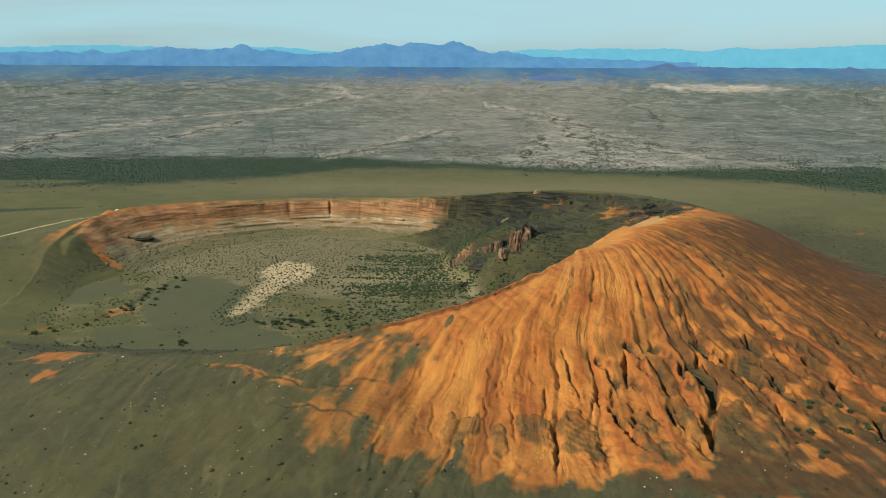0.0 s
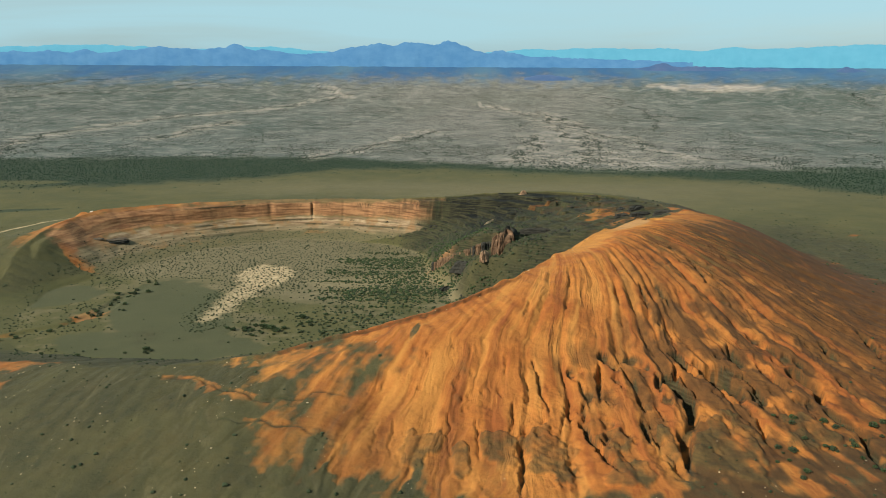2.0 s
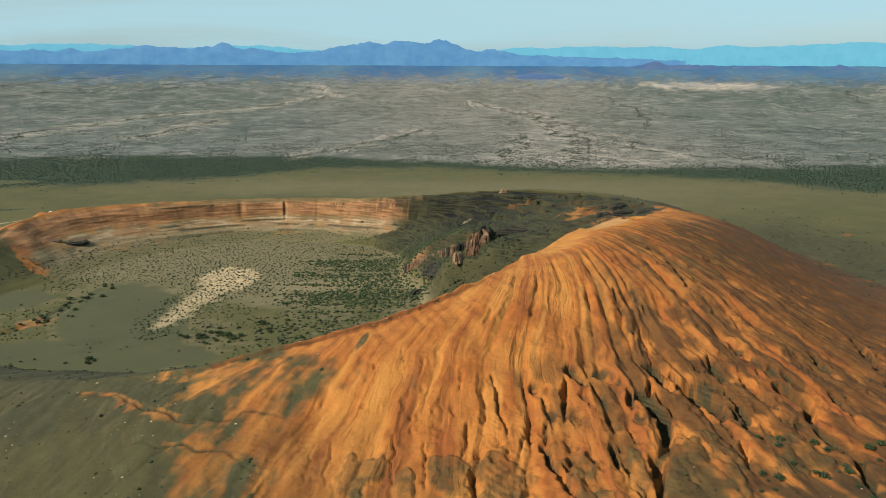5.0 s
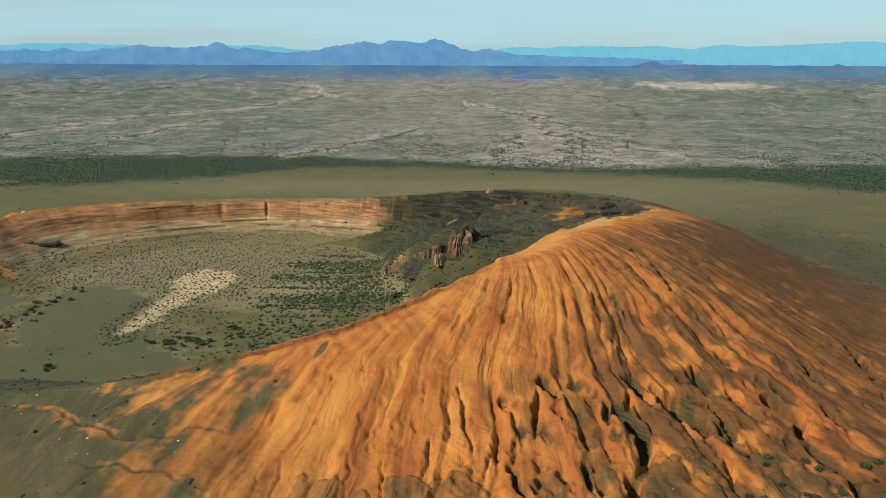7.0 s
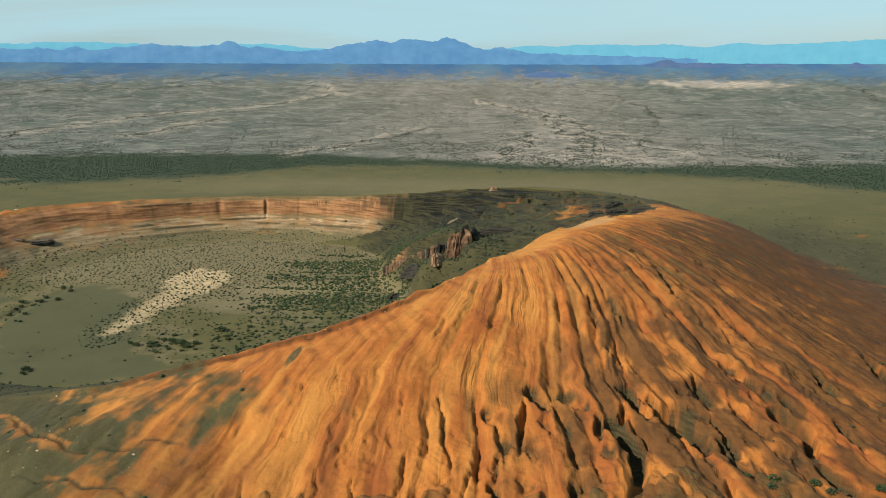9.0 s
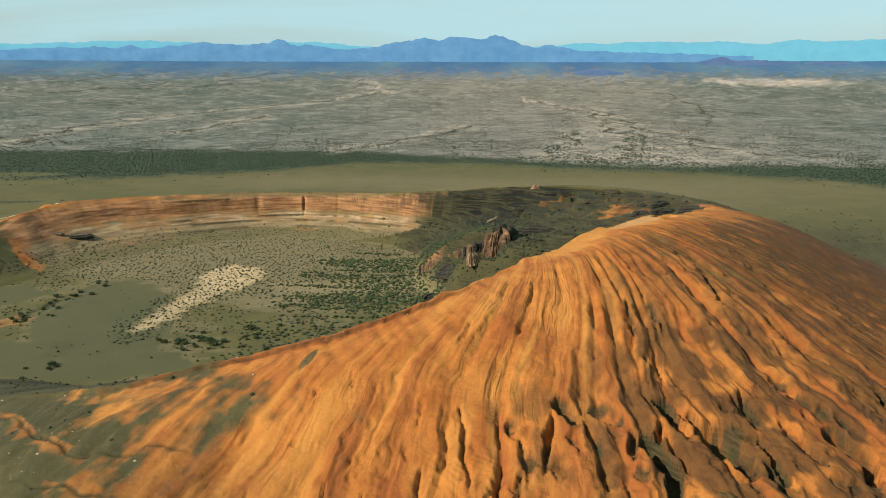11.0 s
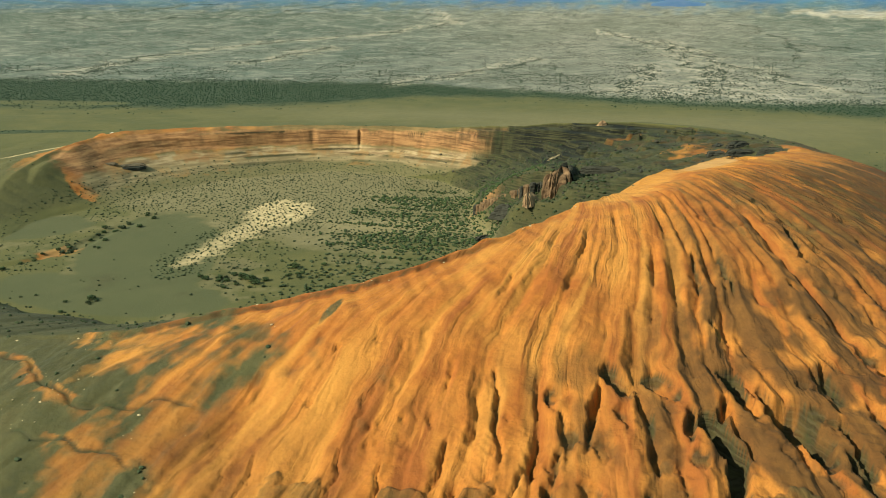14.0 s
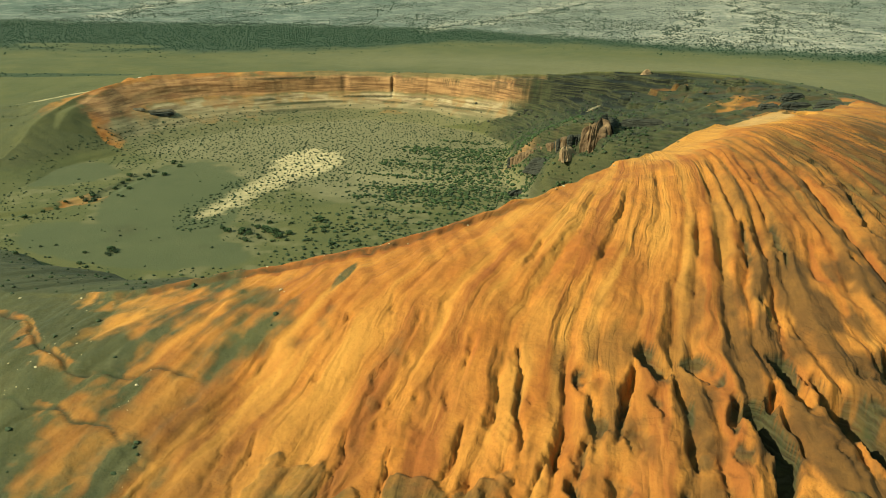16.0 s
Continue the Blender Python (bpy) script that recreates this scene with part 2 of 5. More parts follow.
def wear(x, y, f):
    """Rain wear on the outer flank: how deep it is cut, how far a place lies in a bed, and the deep trenches."""
    turn, down = fan_lines(x, y)
    fan = fan_angle(x, y)[0]
    out = np.where(f["inside"], 0.0, 1.0) * f["flank"]
    mask = out * ramp(f["d"], 3, 26) * (1 - ramp(f["so"], 0.80, 0.98))
    strong = 0.30 + 0.40 * ramp(f["so"], 0.18, 0.40) * ramp(fan, 243, 252) * (1 - ramp(fan, 257, 268)) + 0.70 * ramp(fan, 257, 268) * (1 - ramp(fan, 345, 372))
    strong = strong * (0.65 + 0.6 * ramp(layers(x / 60, y / 60, 93, 2), -0.5, 0.5)) * (0.35 + 0.65 * ramp(fan, 236, 250))
    below = f["d"]
    big, _, side0, _ = furrows(turn + 0.5 * grain(fan / 3, down / 30, 24), down, below, 5.4, 301, 8, 70)
    mid, u1, side1, power1 = furrows(turn, down, below, 2.5, 311, 4, 60)
    fine = furrows(turn + 0.3 * grain(fan / 1.2, down / 9, 25), down, below, 1.15, 321, 4, 90)[0]
    # short side rills that join the beds at a slant
    comb = (down + 2.2 * grain(x / 9, y / 9, 30) - 1.1 * side1 - 0.35 * side0) / 6.5
    feather = (1 - np.abs(2 * (comb % 1.0) - 1) ** 0.6) * 4 * u1 * (1 - u1) * power1 * ramp(layers(x / 20, y / 20, 31, 2), -0.2, 0.3)
    lower = ramp(f["so"], 0.42, 0.56) * arc(f["deg"], 292, 345, 8)
    head = 236 + 14 * grain(fan / 6, fan * 0, 26) + 8 * grain(fan / 1.7, fan * 0, 27)
    # below the headcuts the beds deepen into steep-sided channels
    gully = np.maximum(ramp(big, 0.50, 0.64), 0.6 * ramp(mid, 0.62, 0.76)) * ramp(down, head, head + 4) * ramp(fan, 258, 268) * (1 - ramp(fan, 312, 325)) * (1 - 0.75 * ramp(down, head + 40, head + 110))
    gully = gully * ramp(layers(x / 22, y / 22, 28, 2), -0.25, 0.15)
    deep = trench_depth(x, y)
    grow = 0.45 + 0.55 * ramp(below, 8, 90)
    smooth_side = ramp(fan, 205, 240) * (1 - ramp(fan, 258, 270))
    cut = mask * (strong * (4.8 * grow * big + 4.2 * mid + 1.1 * feather + 3.4 * gully) + np.maximum(strong, 0.75 * smooth_side) * 1.3 * fine)
    cut = np.maximum(cut, out * deep) + 0.25 * np.minimum(cut, out * deep)
    # broken, knobbly ground between the channels
    knob = np.abs(layers(x / 12, y / 12, 90, 3)) * lower * mask
    bed = np.clip(0.55 * big + 0.35 * mid + 0.15 * fine, 0, 1) * mask
    return cut - 0.9 * knob, bed, ramp(deep, 2.2, 4.2) * out, np.clip(gully, 0, 1) * mask


def shape(x, y):
    """Height of the ground, and the parts of the form that the soils follow."""
    r, deg = polar(x, y)
    calm = 1 - 0.85 * arc(deg, 30, 165, 8)
    crest_r = round_table(RIM, 1, deg) + calm * (5 * grain(deg / 9, r * 0 + 2, 5) + 2.5 * grain(deg / 2.5, r * 0 + 2, 6))
    crest = round_table(RIM, 2, deg) + 1.2 * grain(deg / 6, r * 0, 7) + 0.6 * grain(deg / 1.3, r * 0, 11)
    floor_r = round_table(FLANK, 1, deg) + 10 * grain(x / 60, y / 60, 8)
    width = round_table(FLANK, 2, deg)
    steep = round_table(FLANK, 3, deg)
    flat = plain_height(x, y)
    # inner side
    s = np.clip((r - floor_r) / (crest_r - floor_r), 0, 1)
    power = 1.1 + 0.6 * arc(deg, 127, 156, 6) - 0.6 * arc(deg, 3, 62, 8) - 0.15 * arc(deg, 3, 34, 6) - 0.55 * arc(deg, 222, 278, 8)
    soft_wall = np.maximum(s, 1e-6) ** power * ramp(s, -0.02, 0.12)
    wob = 0.030 * grain(deg / 9, s * 2, 15) + 0.006 * grain(deg / 2.2, s * 14, 9) + 0.0025 * grain(deg / 0.7, s * 20, 12)
    cleft = 0.06 * np.exp(-((deg - 98.3) / 0.32) ** 2) + 0.035 * np.exp(-((deg - 107.6) / 0.7) ** 2) + 0.02 * np.exp(-((deg - 84.6) / 0.4) ** 2) + 0.02 * np.exp(-((deg - 91) / 0.4) ** 2)
    recess = cleft + 0.06 * arc(deg, 62.0, 67.0, 2.2)
    cliff = np.interp(s + wob - recess * ramp(s, 0.6, 0.8) * (1 - ramp(s, 0.9, 1.0)), [p[0] for p in BEDS], [p[1] for p in BEDS])
    wall = soft_wall * (1 - steep) + cliff * steep
    bowl = FLOOR + (crest - FLOOR) * wall
    # outer side
    d = np.maximum(r - crest_r, 0)
    so = np.clip(d / width, 0, 1)
    fall = 0.5 * (1 + np.cos(np.pi * so))
    mesa = arc(deg, 60, 170, 12)
    fall = fall * (1 - mesa) + (1 - so) ** 1.8 * mesa
    outside = flat + (crest - flat) * fall
    # the high shoulder fans out like a cone of its own
    reach = np.hypot((x - KNOLL[0]) * (1 + 0.16 * ramp(x, KNOLL[0], KNOLL[0] + 150)), y - KNOLL[1])
    cone = flat + (121 - flat) * 0.5 * (1 + np.cos(np.pi * np.clip(reach / 330, 0, 1)))
    lean = arc(deg, 280, 350, 14)
    slim = flat + (crest - flat) * 0.5 * (1 + np.cos(np.pi * np.clip(d / (width * (1 - 0.22 * lean)), 0, 1)))
    join = 0.5 * (slim + cone + np.sqrt((slim - cone) ** 2 + 120))
    outside = outside + lean * ramp(d, 0, 40) * (join - outside)
    inside = r < crest_r
    z = np.where(inside, bowl, outside)
    open_west = arc(deg, 176, 216, 8)
    z = z * (1 - open_west) + np.where(inside, z, np.minimum(z, 4 + (flat - 4) * ramp(d, 0, 300))) * open_west
    # spur of the western hill
    dist, along = strip(x, y, SPUR)
    spur = np.interp(along, np.linspace(0, 1, len(SPUR_TOP)), SPUR_TOP) - np.where(x < -462 + 8 * grain(y / 30, y * 0, 14), 0.11 + 0.5 * ramp(y, 985, 1075), 0.52) * np.maximum(dist - 3, 0) + 2.5 * grain(x / 30, y / 30, 13)
    z = np.maximum(z, spur)
    flank = arc(deg, 262, 25, 14)
    lower = 1 - ramp(so, 0.84, 1.0)
    shape_so_far = dict(inside=inside, flank=flank, d=d, so=so, deg=deg)
    cut, bed, pits, gully = wear(x, y, shape_so_far)
    z = z - cut
    plates = 0 * z
    for cx, cy, a, b, t in PLATES:
        plates = np.maximum(plates, 1 - ramp(spot(x, y, cx, cy, a, b, t) + 0.9 * layers(x / 13, y / 13, 29, 4), 0.7, 1.0))
    plates = plates * (1 - pits)
    z = z + 1.3 * plates * (1 - ramp(bed, 0.25, 0.6))
    # bedding steps in the lower cuts
    beds = 2.2 + 0.7 * grain(x / 70, y / 70, 45)
    saw = (z / beds) % 1.0
    patchy = layers(x / 30, y / 30, 46, 2)
    hard = arc(deg, 276, 345, 6) * ramp(so, 0.36, 0.5) * lower * ramp(patchy, 0.0, 0.35) + 0.22 * arc(deg, 284, 15, 6) * ramp(so, 0.10, 0.3) * lower * ramp(patchy, 0.15, 0.5)
    z = z + np.clip(hard, 0, 1) * (1 - ramp(pits, 0.0, 0.3)) * 0.4 * beds * (ramp(saw, 0.62, 0.95) - saw)
    # hard lip along the crest
    lip = arc(deg, 268, 304, 5) * ramp(d + 1.5 * grain(x / 6, y / 6, 57), 1.8, 3.4) * (1 - ramp(d, 10, 45))
    z = z - np.where(inside, 0, lip * (1.7 + 0.5 * grain(deg / 0.8, r * 0, 47)))
    # small scarps on the dark shoulder
    for line, drop in ((SCARP, 1.4), (SCARP_LOW, 0.7)):
        wx, wy = x + 3 * grain(x / 12, y / 12, 48), y + 3 * grain(x / 12, y / 12, 49)
        dist, along = strip(wx, wy, line)
        z = z - drop * (1 - ramp(dist, 0.3, 1.3)) * np.sin(np.pi * np.clip(along, 0.02, 0.98)) ** 0.4
    # broken ledge on the eastern inner slope
    wx, wy = x + 3 * grain(x / 10, y / 10, 54) + 1.5 * grain(x / 4, y / 4, 55), y + 3 * grain(x / 10, y / 10, 56)
    dist, along = strip(wx, wy, LEDGE)
    behind = wy > np.interp(wx, [p[0] for p in LEDGE], [p[1] for p in LEDGE])
    z = z + behind * np.interp(along, [0, 0.15, 0.6, 0.9, 1], [0, 7, 13, 11, 0]) * ramp(dist, 0, 2.0) * (1 - ramp(dist, 18, 75))
    # ground lowered so the camera sees tower foot and ledge, and a small pit near the summit
    z = z - 11 * (1 - ramp(spot(x, y, 76, 877, 28, 17, -40), 0.25, 1.0)) - 8 * (1 - ramp(spot(x, y, 48, 899, 24, 12, -40), 0.25, 1.0))
    z = z - 7.0 * (1 - ramp(spot(x, y, 207, 711, 12, 7, 40) + 0.3 * grain(x / 5, y / 5, 66), 0.45, 1.0))
    z = z + 3.2 * np.clip(1 - np.sqrt(spot(x, y, 264, 802, 17, 13, 30)) + 0.2 * grain(x / 6, y / 6, 67), 0, 1)
    # the wash on the crater floor
    dist, along = strip(x + 4 * grain(x / 20, y / 20, 52), y + 4 * grain(x / 20, y / 20, 53), CHANNEL)
    z = z - 2.2 * (1 - ramp(dist, 2, 9)) * (1 - ramp(along, 0.8, 1.0))
    # small relief
    rough = flank * ramp(so, 0, 0.1)
    drawn, way = fan_lines(x, y)
    z = z + rough * 0.35 * layers(drawn * 0.9, way / 40, 50, 4)
    z = z + (0.30 + 0.15 * rough) * layers(x / 14, y / 14, 51, 3) * ramp(r, floor_r - 20, floor_r + 40)
    inner = inside * arc(deg, 300, 42, 8) * ramp(s, 0.05, 0.4)
    z = z - inner * 1.6 * np.clip(1 - np.abs(grain(deg * 0.3 + 0.5 * grain(x / 40, y / 40, 65), r / 90, 61)) * 2, 0, 1) ** 2
    z = z + inner * 1.9 * layers(x / 24, y / 24, 62, 4)
    z = z + inside * arc(deg + 3 * grain(x / 25, y / 25, 63), 28, 78, 4) * ramp(z, 24, 32) * 6.2 * (ramp(((z + 2 * grain(x / 30, y / 30, 64)) / 6.5) % 1.0, 0.78, 0.93) - ((z + 2 * grain(x / 30, y / 30, 64)) / 6.5) % 1.0) * ramp(s, 0.35, 0.6)
    return z, dict(r=r, deg=deg, s=s, so=so, d=d, inside=inside, steep=steep, bed=bed, pits=pits, gully=gully, plates=plates, flank=flank, floor_r=floor_r)


def ground_height(x, y):
    return shape(x, y)[0]


# ---- materials ----
class Build:
    """A node material under construction."""

    def __init__(self, name, rough=0.95):
        self.m = bpy.data.materials.new(name)
        self.m.use_nodes = True
        self.n, self.l = self.m.node_tree.nodes, self.m.node_tree.links
        self.bsdf = self.n["Principled BSDF"]
        self.bsdf.inputs["Roughness"].default_value = rough
        self.bsdf.inputs["Specular IOR Level"].default_value = 0.2
        self.pos = self.n.new("ShaderNodeNewGeometry").outputs["Position"]

    def scaled(self, v):
        k = self.n.new("ShaderNodeVectorMath")
        k.operation = "MULTIPLY"
        self.l.new(self.pos, k.inputs[0])
        k.inputs[1].default_value = v
        return k.outputs[0]

    def noise(self, size, detail=4, rough=0.55, stretch=(1, 1, 1), twist=0.0):
        """Noise whose lumps are about size metres."""
        k = self.n.new("ShaderNodeTexNoise")
        k.inputs["Scale"].default_value, k.inputs["Detail"].default_value = 1.0, detail
        k.inputs["Roughness"].default_value, k.inputs["Distortion"].default_value = rough, twist
        self.l.new(self.scaled([c / size for c in stretch]), k.inputs["Vector"])
        return k.outputs["Fac"]

    def ridges(self, u, v, across, along, width, detail=3):
        """Thin lines that run down the fan of the flank, 1 on a line."""
        k = self.n.new("ShaderNodeCombineXYZ")
        self.l.new(self.math("MULTIPLY", self.weight(u), across), k.inputs[0])
        self.l.new(self.math("MULTIPLY", self.weight(v), along), k.inputs[1])
        t = self.n.new("ShaderNodeTexNoise")
        t.inputs["Scale"].default_value, t.inputs["Detail"].default_value, t.inputs["Roughness"].default_value = 1.0, detail, 0.55
        self.l.new(k.outputs[0], t.inputs["Vector"])
        return self.range(self.math("ABSOLUTE", self.math("SUBTRACT", t.outputs["Fac"], 0.5)), 0.0, width, 1.0, 0.0)

    def dots(self, size, radius):
        k = self.n.new("ShaderNodeTexVoronoi")
        k.voronoi_dimensions = "2D"
        self.l.new(self.scaled((1 / size, 1 / size, 1)), k.inputs["Vector"])
        return self.range(k.outputs["Distance"], radius, radius * 0.5)

    def range(self, v, a, b, c=0.0, d=1.0):
        k = self.n.new("ShaderNodeMapRange")
        self.l.new(v, k.inputs["Value"])
        for name, val in zip(("From Min", "From Max", "To Min", "To Max"), (a, b, c, d)):
            k.inputs[name].default_value = val
        return k.outputs[0]

    def math(self, op, a, b=None):
        k = self.n.new("ShaderNodeMath")
        k.operation = op
        for i, v in enumerate((a, b)):
            if v is None:
                continue
            if isinstance(v, (int, float)):
                k.inputs[i].default_value = v
            else:
                self.l.new(v, k.inputs[i])
        return k.outputs[0]

    def weight(self, name):
        k = self.n.new("ShaderNodeAttribute")
        k.attribute_name = name
        return k.outputs["Fac"]

    def mix(self, f, a, b):
        k = self.n.new("ShaderNodeMix")
        k.data_type = "RGBA"
        for slot, v in (("Factor", f), ("A", a), ("B", b)):
            if isinstance(v, (int, float)):
                k.inputs[slot].default_value = v
            elif isinstance(v, tuple):
                k.inputs[slot].default_value = (*v, 1)
            else:
                self.l.new(v, k.inputs[slot])
        return k.outputs["Result"]

    def colour(self, c):
        if isinstance(c, tuple):
            self.bsdf.inputs["Base Color"].default_value = (*c, 1)
        else:
            self.l.new(c, self.bsdf.inputs["Base Color"])

    def bump(self, height, metres, strength=1.0):
        k = self.n.new("ShaderNodeBump")
        k.inputs["Distance"].default_value, k.inputs["Strength"].default_value = metres, strength
        self.l.new(height, k.inputs["Height"])
        if self.bsdf.inputs["Normal"].links:
            self.l.new(self.bsdf.inputs["Normal"].links[0].from_socket, k.inputs["Normal"])
        self.l.new(k.outputs[0], self.bsdf.inputs["Normal"])

    def z(self):
        k = self.n.new("ShaderNodeSeparateXYZ")
        self.l.new(self.pos, k.inputs[0])
        return k.outputs["Z"]


def soil_material():
    b = Build("soil")
    large, mid, fine = b.noise(45, 5), b.noise(9, 5, 0.6), b.noise(1.6, 5, 0.65)
    # bedding lines of the tuff
    bed = b.math("SINE", b.math("ADD", b.math("MULTIPLY", b.z(), 4.2), b.math("MULTIPLY", mid, 16.0)))
    bed = b.range(bed, -1, 1)
    olive = b.mix(b.range(large, 0.35, 0.65), (0.0585, 0.0540, 0.0165), (0.0830, 0.0700, 0.0220))
    col = b.mix(b.range(fine, 0.3, 0.7, 0.0, 0.35), olive, (0.0465, 0.0459, 0.0192))
    playa = b.mix(b.range(large, 0.3, 0.7), (0.0500, 0.0500, 0.0205), (0.0585, 0.0565, 0.0235))
    col = b.mix(b.math("MULTIPLY", b.dots(6.0, 0.30), 0.5), col, (0.0373, 0.0414, 0.0175))
    col = b.mix(b.weight("playa"), col, playa)
    dark = b.mix(b.range(mid, 0.3, 0.7), (0.0250, 0.0236, 0.0075), (0.0470, 0.0382, 0.0125))
    dark = b.mix(b.range(fine, 0.45, 0.75, 0.0, 0.6), dark, (0.0588, 0.0513, 0.0236))
    dark = b.mix(b.range(large, 0.52, 0.68, 0.0, 0.5), dark, (0.062, 0.054, 0.018))
    dark = b.mix(b.range(b.noise(16, 6, 0.65, (1, 0.28, 1), 0.8), 0.50, 0.66, 0.0, 0.6), dark, (0.0190, 0.0205, 0.0095))
    dark = b.mix(b.range(b.noise(11, 6, 0.65, (1, 0.22, 1), 0.8), 0.56, 0.70, 0.0, 0.55), dark, (0.0900, 0.0720, 0.0330))
    dark = b.mix(b.range(b.noise(26, 6, 0.7, twist=0.6), 0.54, 0.68, 0.0, 0.22), dark, (0.0850, 0.0500, 0.0150))
    dark = b.mix(b.math("MULTIPLY", b.dots(5.0, 0.30), 0.55), dark, (0.0137, 0.0180, 0.0079))
    dark = b.mix(b.math("MULTIPLY", b.dots(1.9, 0.16), 0.5), dark, (0.1300, 0.1150, 0.0720))
    dark = b.mix(b.math("MULTIPLY", b.dots(3.1, 0.13), 0.6), dark, (0.1197, 0.1080, 0.0655))
    col = b.mix(b.weight("dark"), col, dark)
    red = b.mix(b.range(mid, 0.35, 0.65), (0.1831, 0.0533, 0.0098), (0.2953, 0.0975, 0.0166))
    red = b.mix(b.range(large, 0.42, 0.70, 0.0, 0.65), red, (0.3256, 0.1390, 0.0271))
    red = b.mix(b.math("MULTIPLY", b.range(bed, 0.55, 0.95), b.range(mid, 0.50, 0.65, 0.0, 0.15)), red, (0.1325, 0.0375, 0.0090))
    red = b.mix(b.range(fine, 0.5, 0.8, 0.0, 0.4), red, (0.1527, 0.0435, 0.0098))
    red = b.mix(b.range(b.noise(4.0, 6, 0.72), 0.48, 0.66, 0.0, 0.32), red, (0.1620, 0.0490, 0.0107))
    run = b.weight("streak")
    red = b.mix(b.range(run, 0.08, 0.45, 0.0, 0.75), red, (0.3186, 0.1255, 0.0246))
    red = b.mix(b.range(run, 0.35, 0.80, 0.0, 0.5), red, (0.3700, 0.1650, 0.0340))
    red = b.mix(b.range(run, -0.12, -0.45, 0.0, 0.65), red, (0.1517, 0.0392, 0.0090))
    silt = b.ridges("fan_u", "fan_v", 1.3, 0.035, 0.10, 4.0)
    red = b.mix(b.math("MULTIPLY", silt, b.range(b.noise(30, 3), 0.45, 0.62, 0.0, 0.30)), red, (0.3400, 0.1400, 0.0280))
    red = b.mix(b.math("MULTIPLY", b.dots(5.2, 0.085), 0.75), red, (0.0454, 0.0255, 0.0093))
    red = b.mix(b.range(b.noise(0.9, 4, 0.7), 0.52, 0.72, 0.0, 0.30), red, (0.1350, 0.0408, 0.0093))
    torn = b.math("SUBTRACT", b.noise(5.0, 6, 0.7), 0.5)

    def ragged(name, rough=0.75, low=0.10, high=0.90):
        return b.range(b.math("ADD", b.weight(name), b.math("MULTIPLY", torn, rough)), low, high)
    edge = b.math("MULTIPLY", ragged("orange"), b.range(b.weight("orange"), 0.0, 0.12))
    col = b.mix(edge, col, red)
    brown = b.mix(b.range(mid, 0.3, 0.7), (0.0400, 0.0180, 0.0056), (0.0740, 0.0325, 0.0088))
    col = b.mix(b.math("MULTIPLY", ragged("brown", 0.6, 0.05, 0.85), 0.9), col, brown)
    slab = b.mix(b.range(mid, 0.3, 0.7), (0.0450, 0.0285, 0.0085), (0.0780, 0.0490, 0.0145))
    slab = b.mix(b.math("MULTIPLY", b.range(bed, 0.6, 0.9), 0.35), slab, (0.0270, 0.0216, 0.0099))
    col = b.mix(b.math("MULTIPLY", ragged("bench"), 0.85), col, slab)
    strata = b.mix(b.range(b.noise(40, 6, 0.62, (1, 1, 18)), 0.40, 0.60), (0.1200, 0.0740, 0.0370), (0.2650, 0.1850, 0.1020))
    col = b.mix(b.weight("strata"), col, strata)
    level = b.range(b.noise(40, 6, 0.62, (1, 1, 16)), 0.40, 0.60)
    cliff = b.mix(b.range(level, 0.0, 1.0), (0.115, 0.050, 0.020), (0.265, 0.132, 0.057))
    cliff = b.mix(b.range(mid, 0.5, 0.7, 0.0, 0.6), cliff, (0.0810, 0.0396, 0.0198))
    col = b.mix(b.weight("cliff"), col, cliff)
    # dark rock tone, also used for shade painted into cuts and under ledges
    lava_shade = b.mix(b.range(b.noise(20, 6, 0.66, (1, 1, 14)), 0.36, 0.58), (0.0060, 0.0066, 0.0030), (0.0300, 0.0290, 0.0105))
    # sunlit ledge edges painted as lighter lines on the dark rock
    lit_edge = b.range(b.math("SINE", b.math("ADD", b.math("MULTIPLY", b.z(), 2.7), b.math("MULTIPLY", mid, 12.0))), -1, 1)
    lava_shade = b.mix(b.range(lit_edge, 0.65, 0.98, 0.0, 0.35), lava_shade, (0.0600, 0.0510, 0.0290))
    lava_shade = b.mix(b.range(b.noise(13, 5, 0.6, (1, 1, 3)), 0.60, 0.70, 0.0, 0.45), lava_shade, (0.0600, 0.0440, 0.0190))
    lava_shade = b.mix(b.range(b.noise(7, 4, 0.6), 0.57, 0.66, 0.0, 0.7), lava_shade, (0.0180, 0.0270, 0.0095))
    col = b.mix(b.weight("shade_rock"), col, lava_shade)
    # black strata tone, also painted for the overhang's shade
    black_rock_shade = b.mix(b.range(b.noise(34, 6, 0.66, (1, 1, 26)), 0.42, 0.60), (0.0035, 0.0038, 0.0022), (0.0300, 0.0275, 0.0115))
    col = b.mix(b.weight("black_rock_shade"), col, black_rock_shade)
    tan = b.mix(b.range(mid, 0.3, 0.7), (0.0980, 0.0800, 0.0390), (0.1380, 0.1090, 0.0540))
    col = b.mix(b.weight("tan"), col, tan)
    pale = b.mix(b.range(mid, 0.35, 0.7), (0.3900, 0.2850, 0.1575), (0.2700, 0.1950, 0.1000))
    col = b.mix(b.weight("pale"), col, pale)
    scrub = b.mix(b.range(mid, 0.35, 0.65), (0.0110, 0.0215, 0.0095), (0.0260, 0.0360, 0.0160))
    col = b.mix(b.weight("scrub"), col, scrub)
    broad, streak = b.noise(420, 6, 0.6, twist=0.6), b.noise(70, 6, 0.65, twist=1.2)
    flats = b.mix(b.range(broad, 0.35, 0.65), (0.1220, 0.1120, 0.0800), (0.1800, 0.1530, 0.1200))
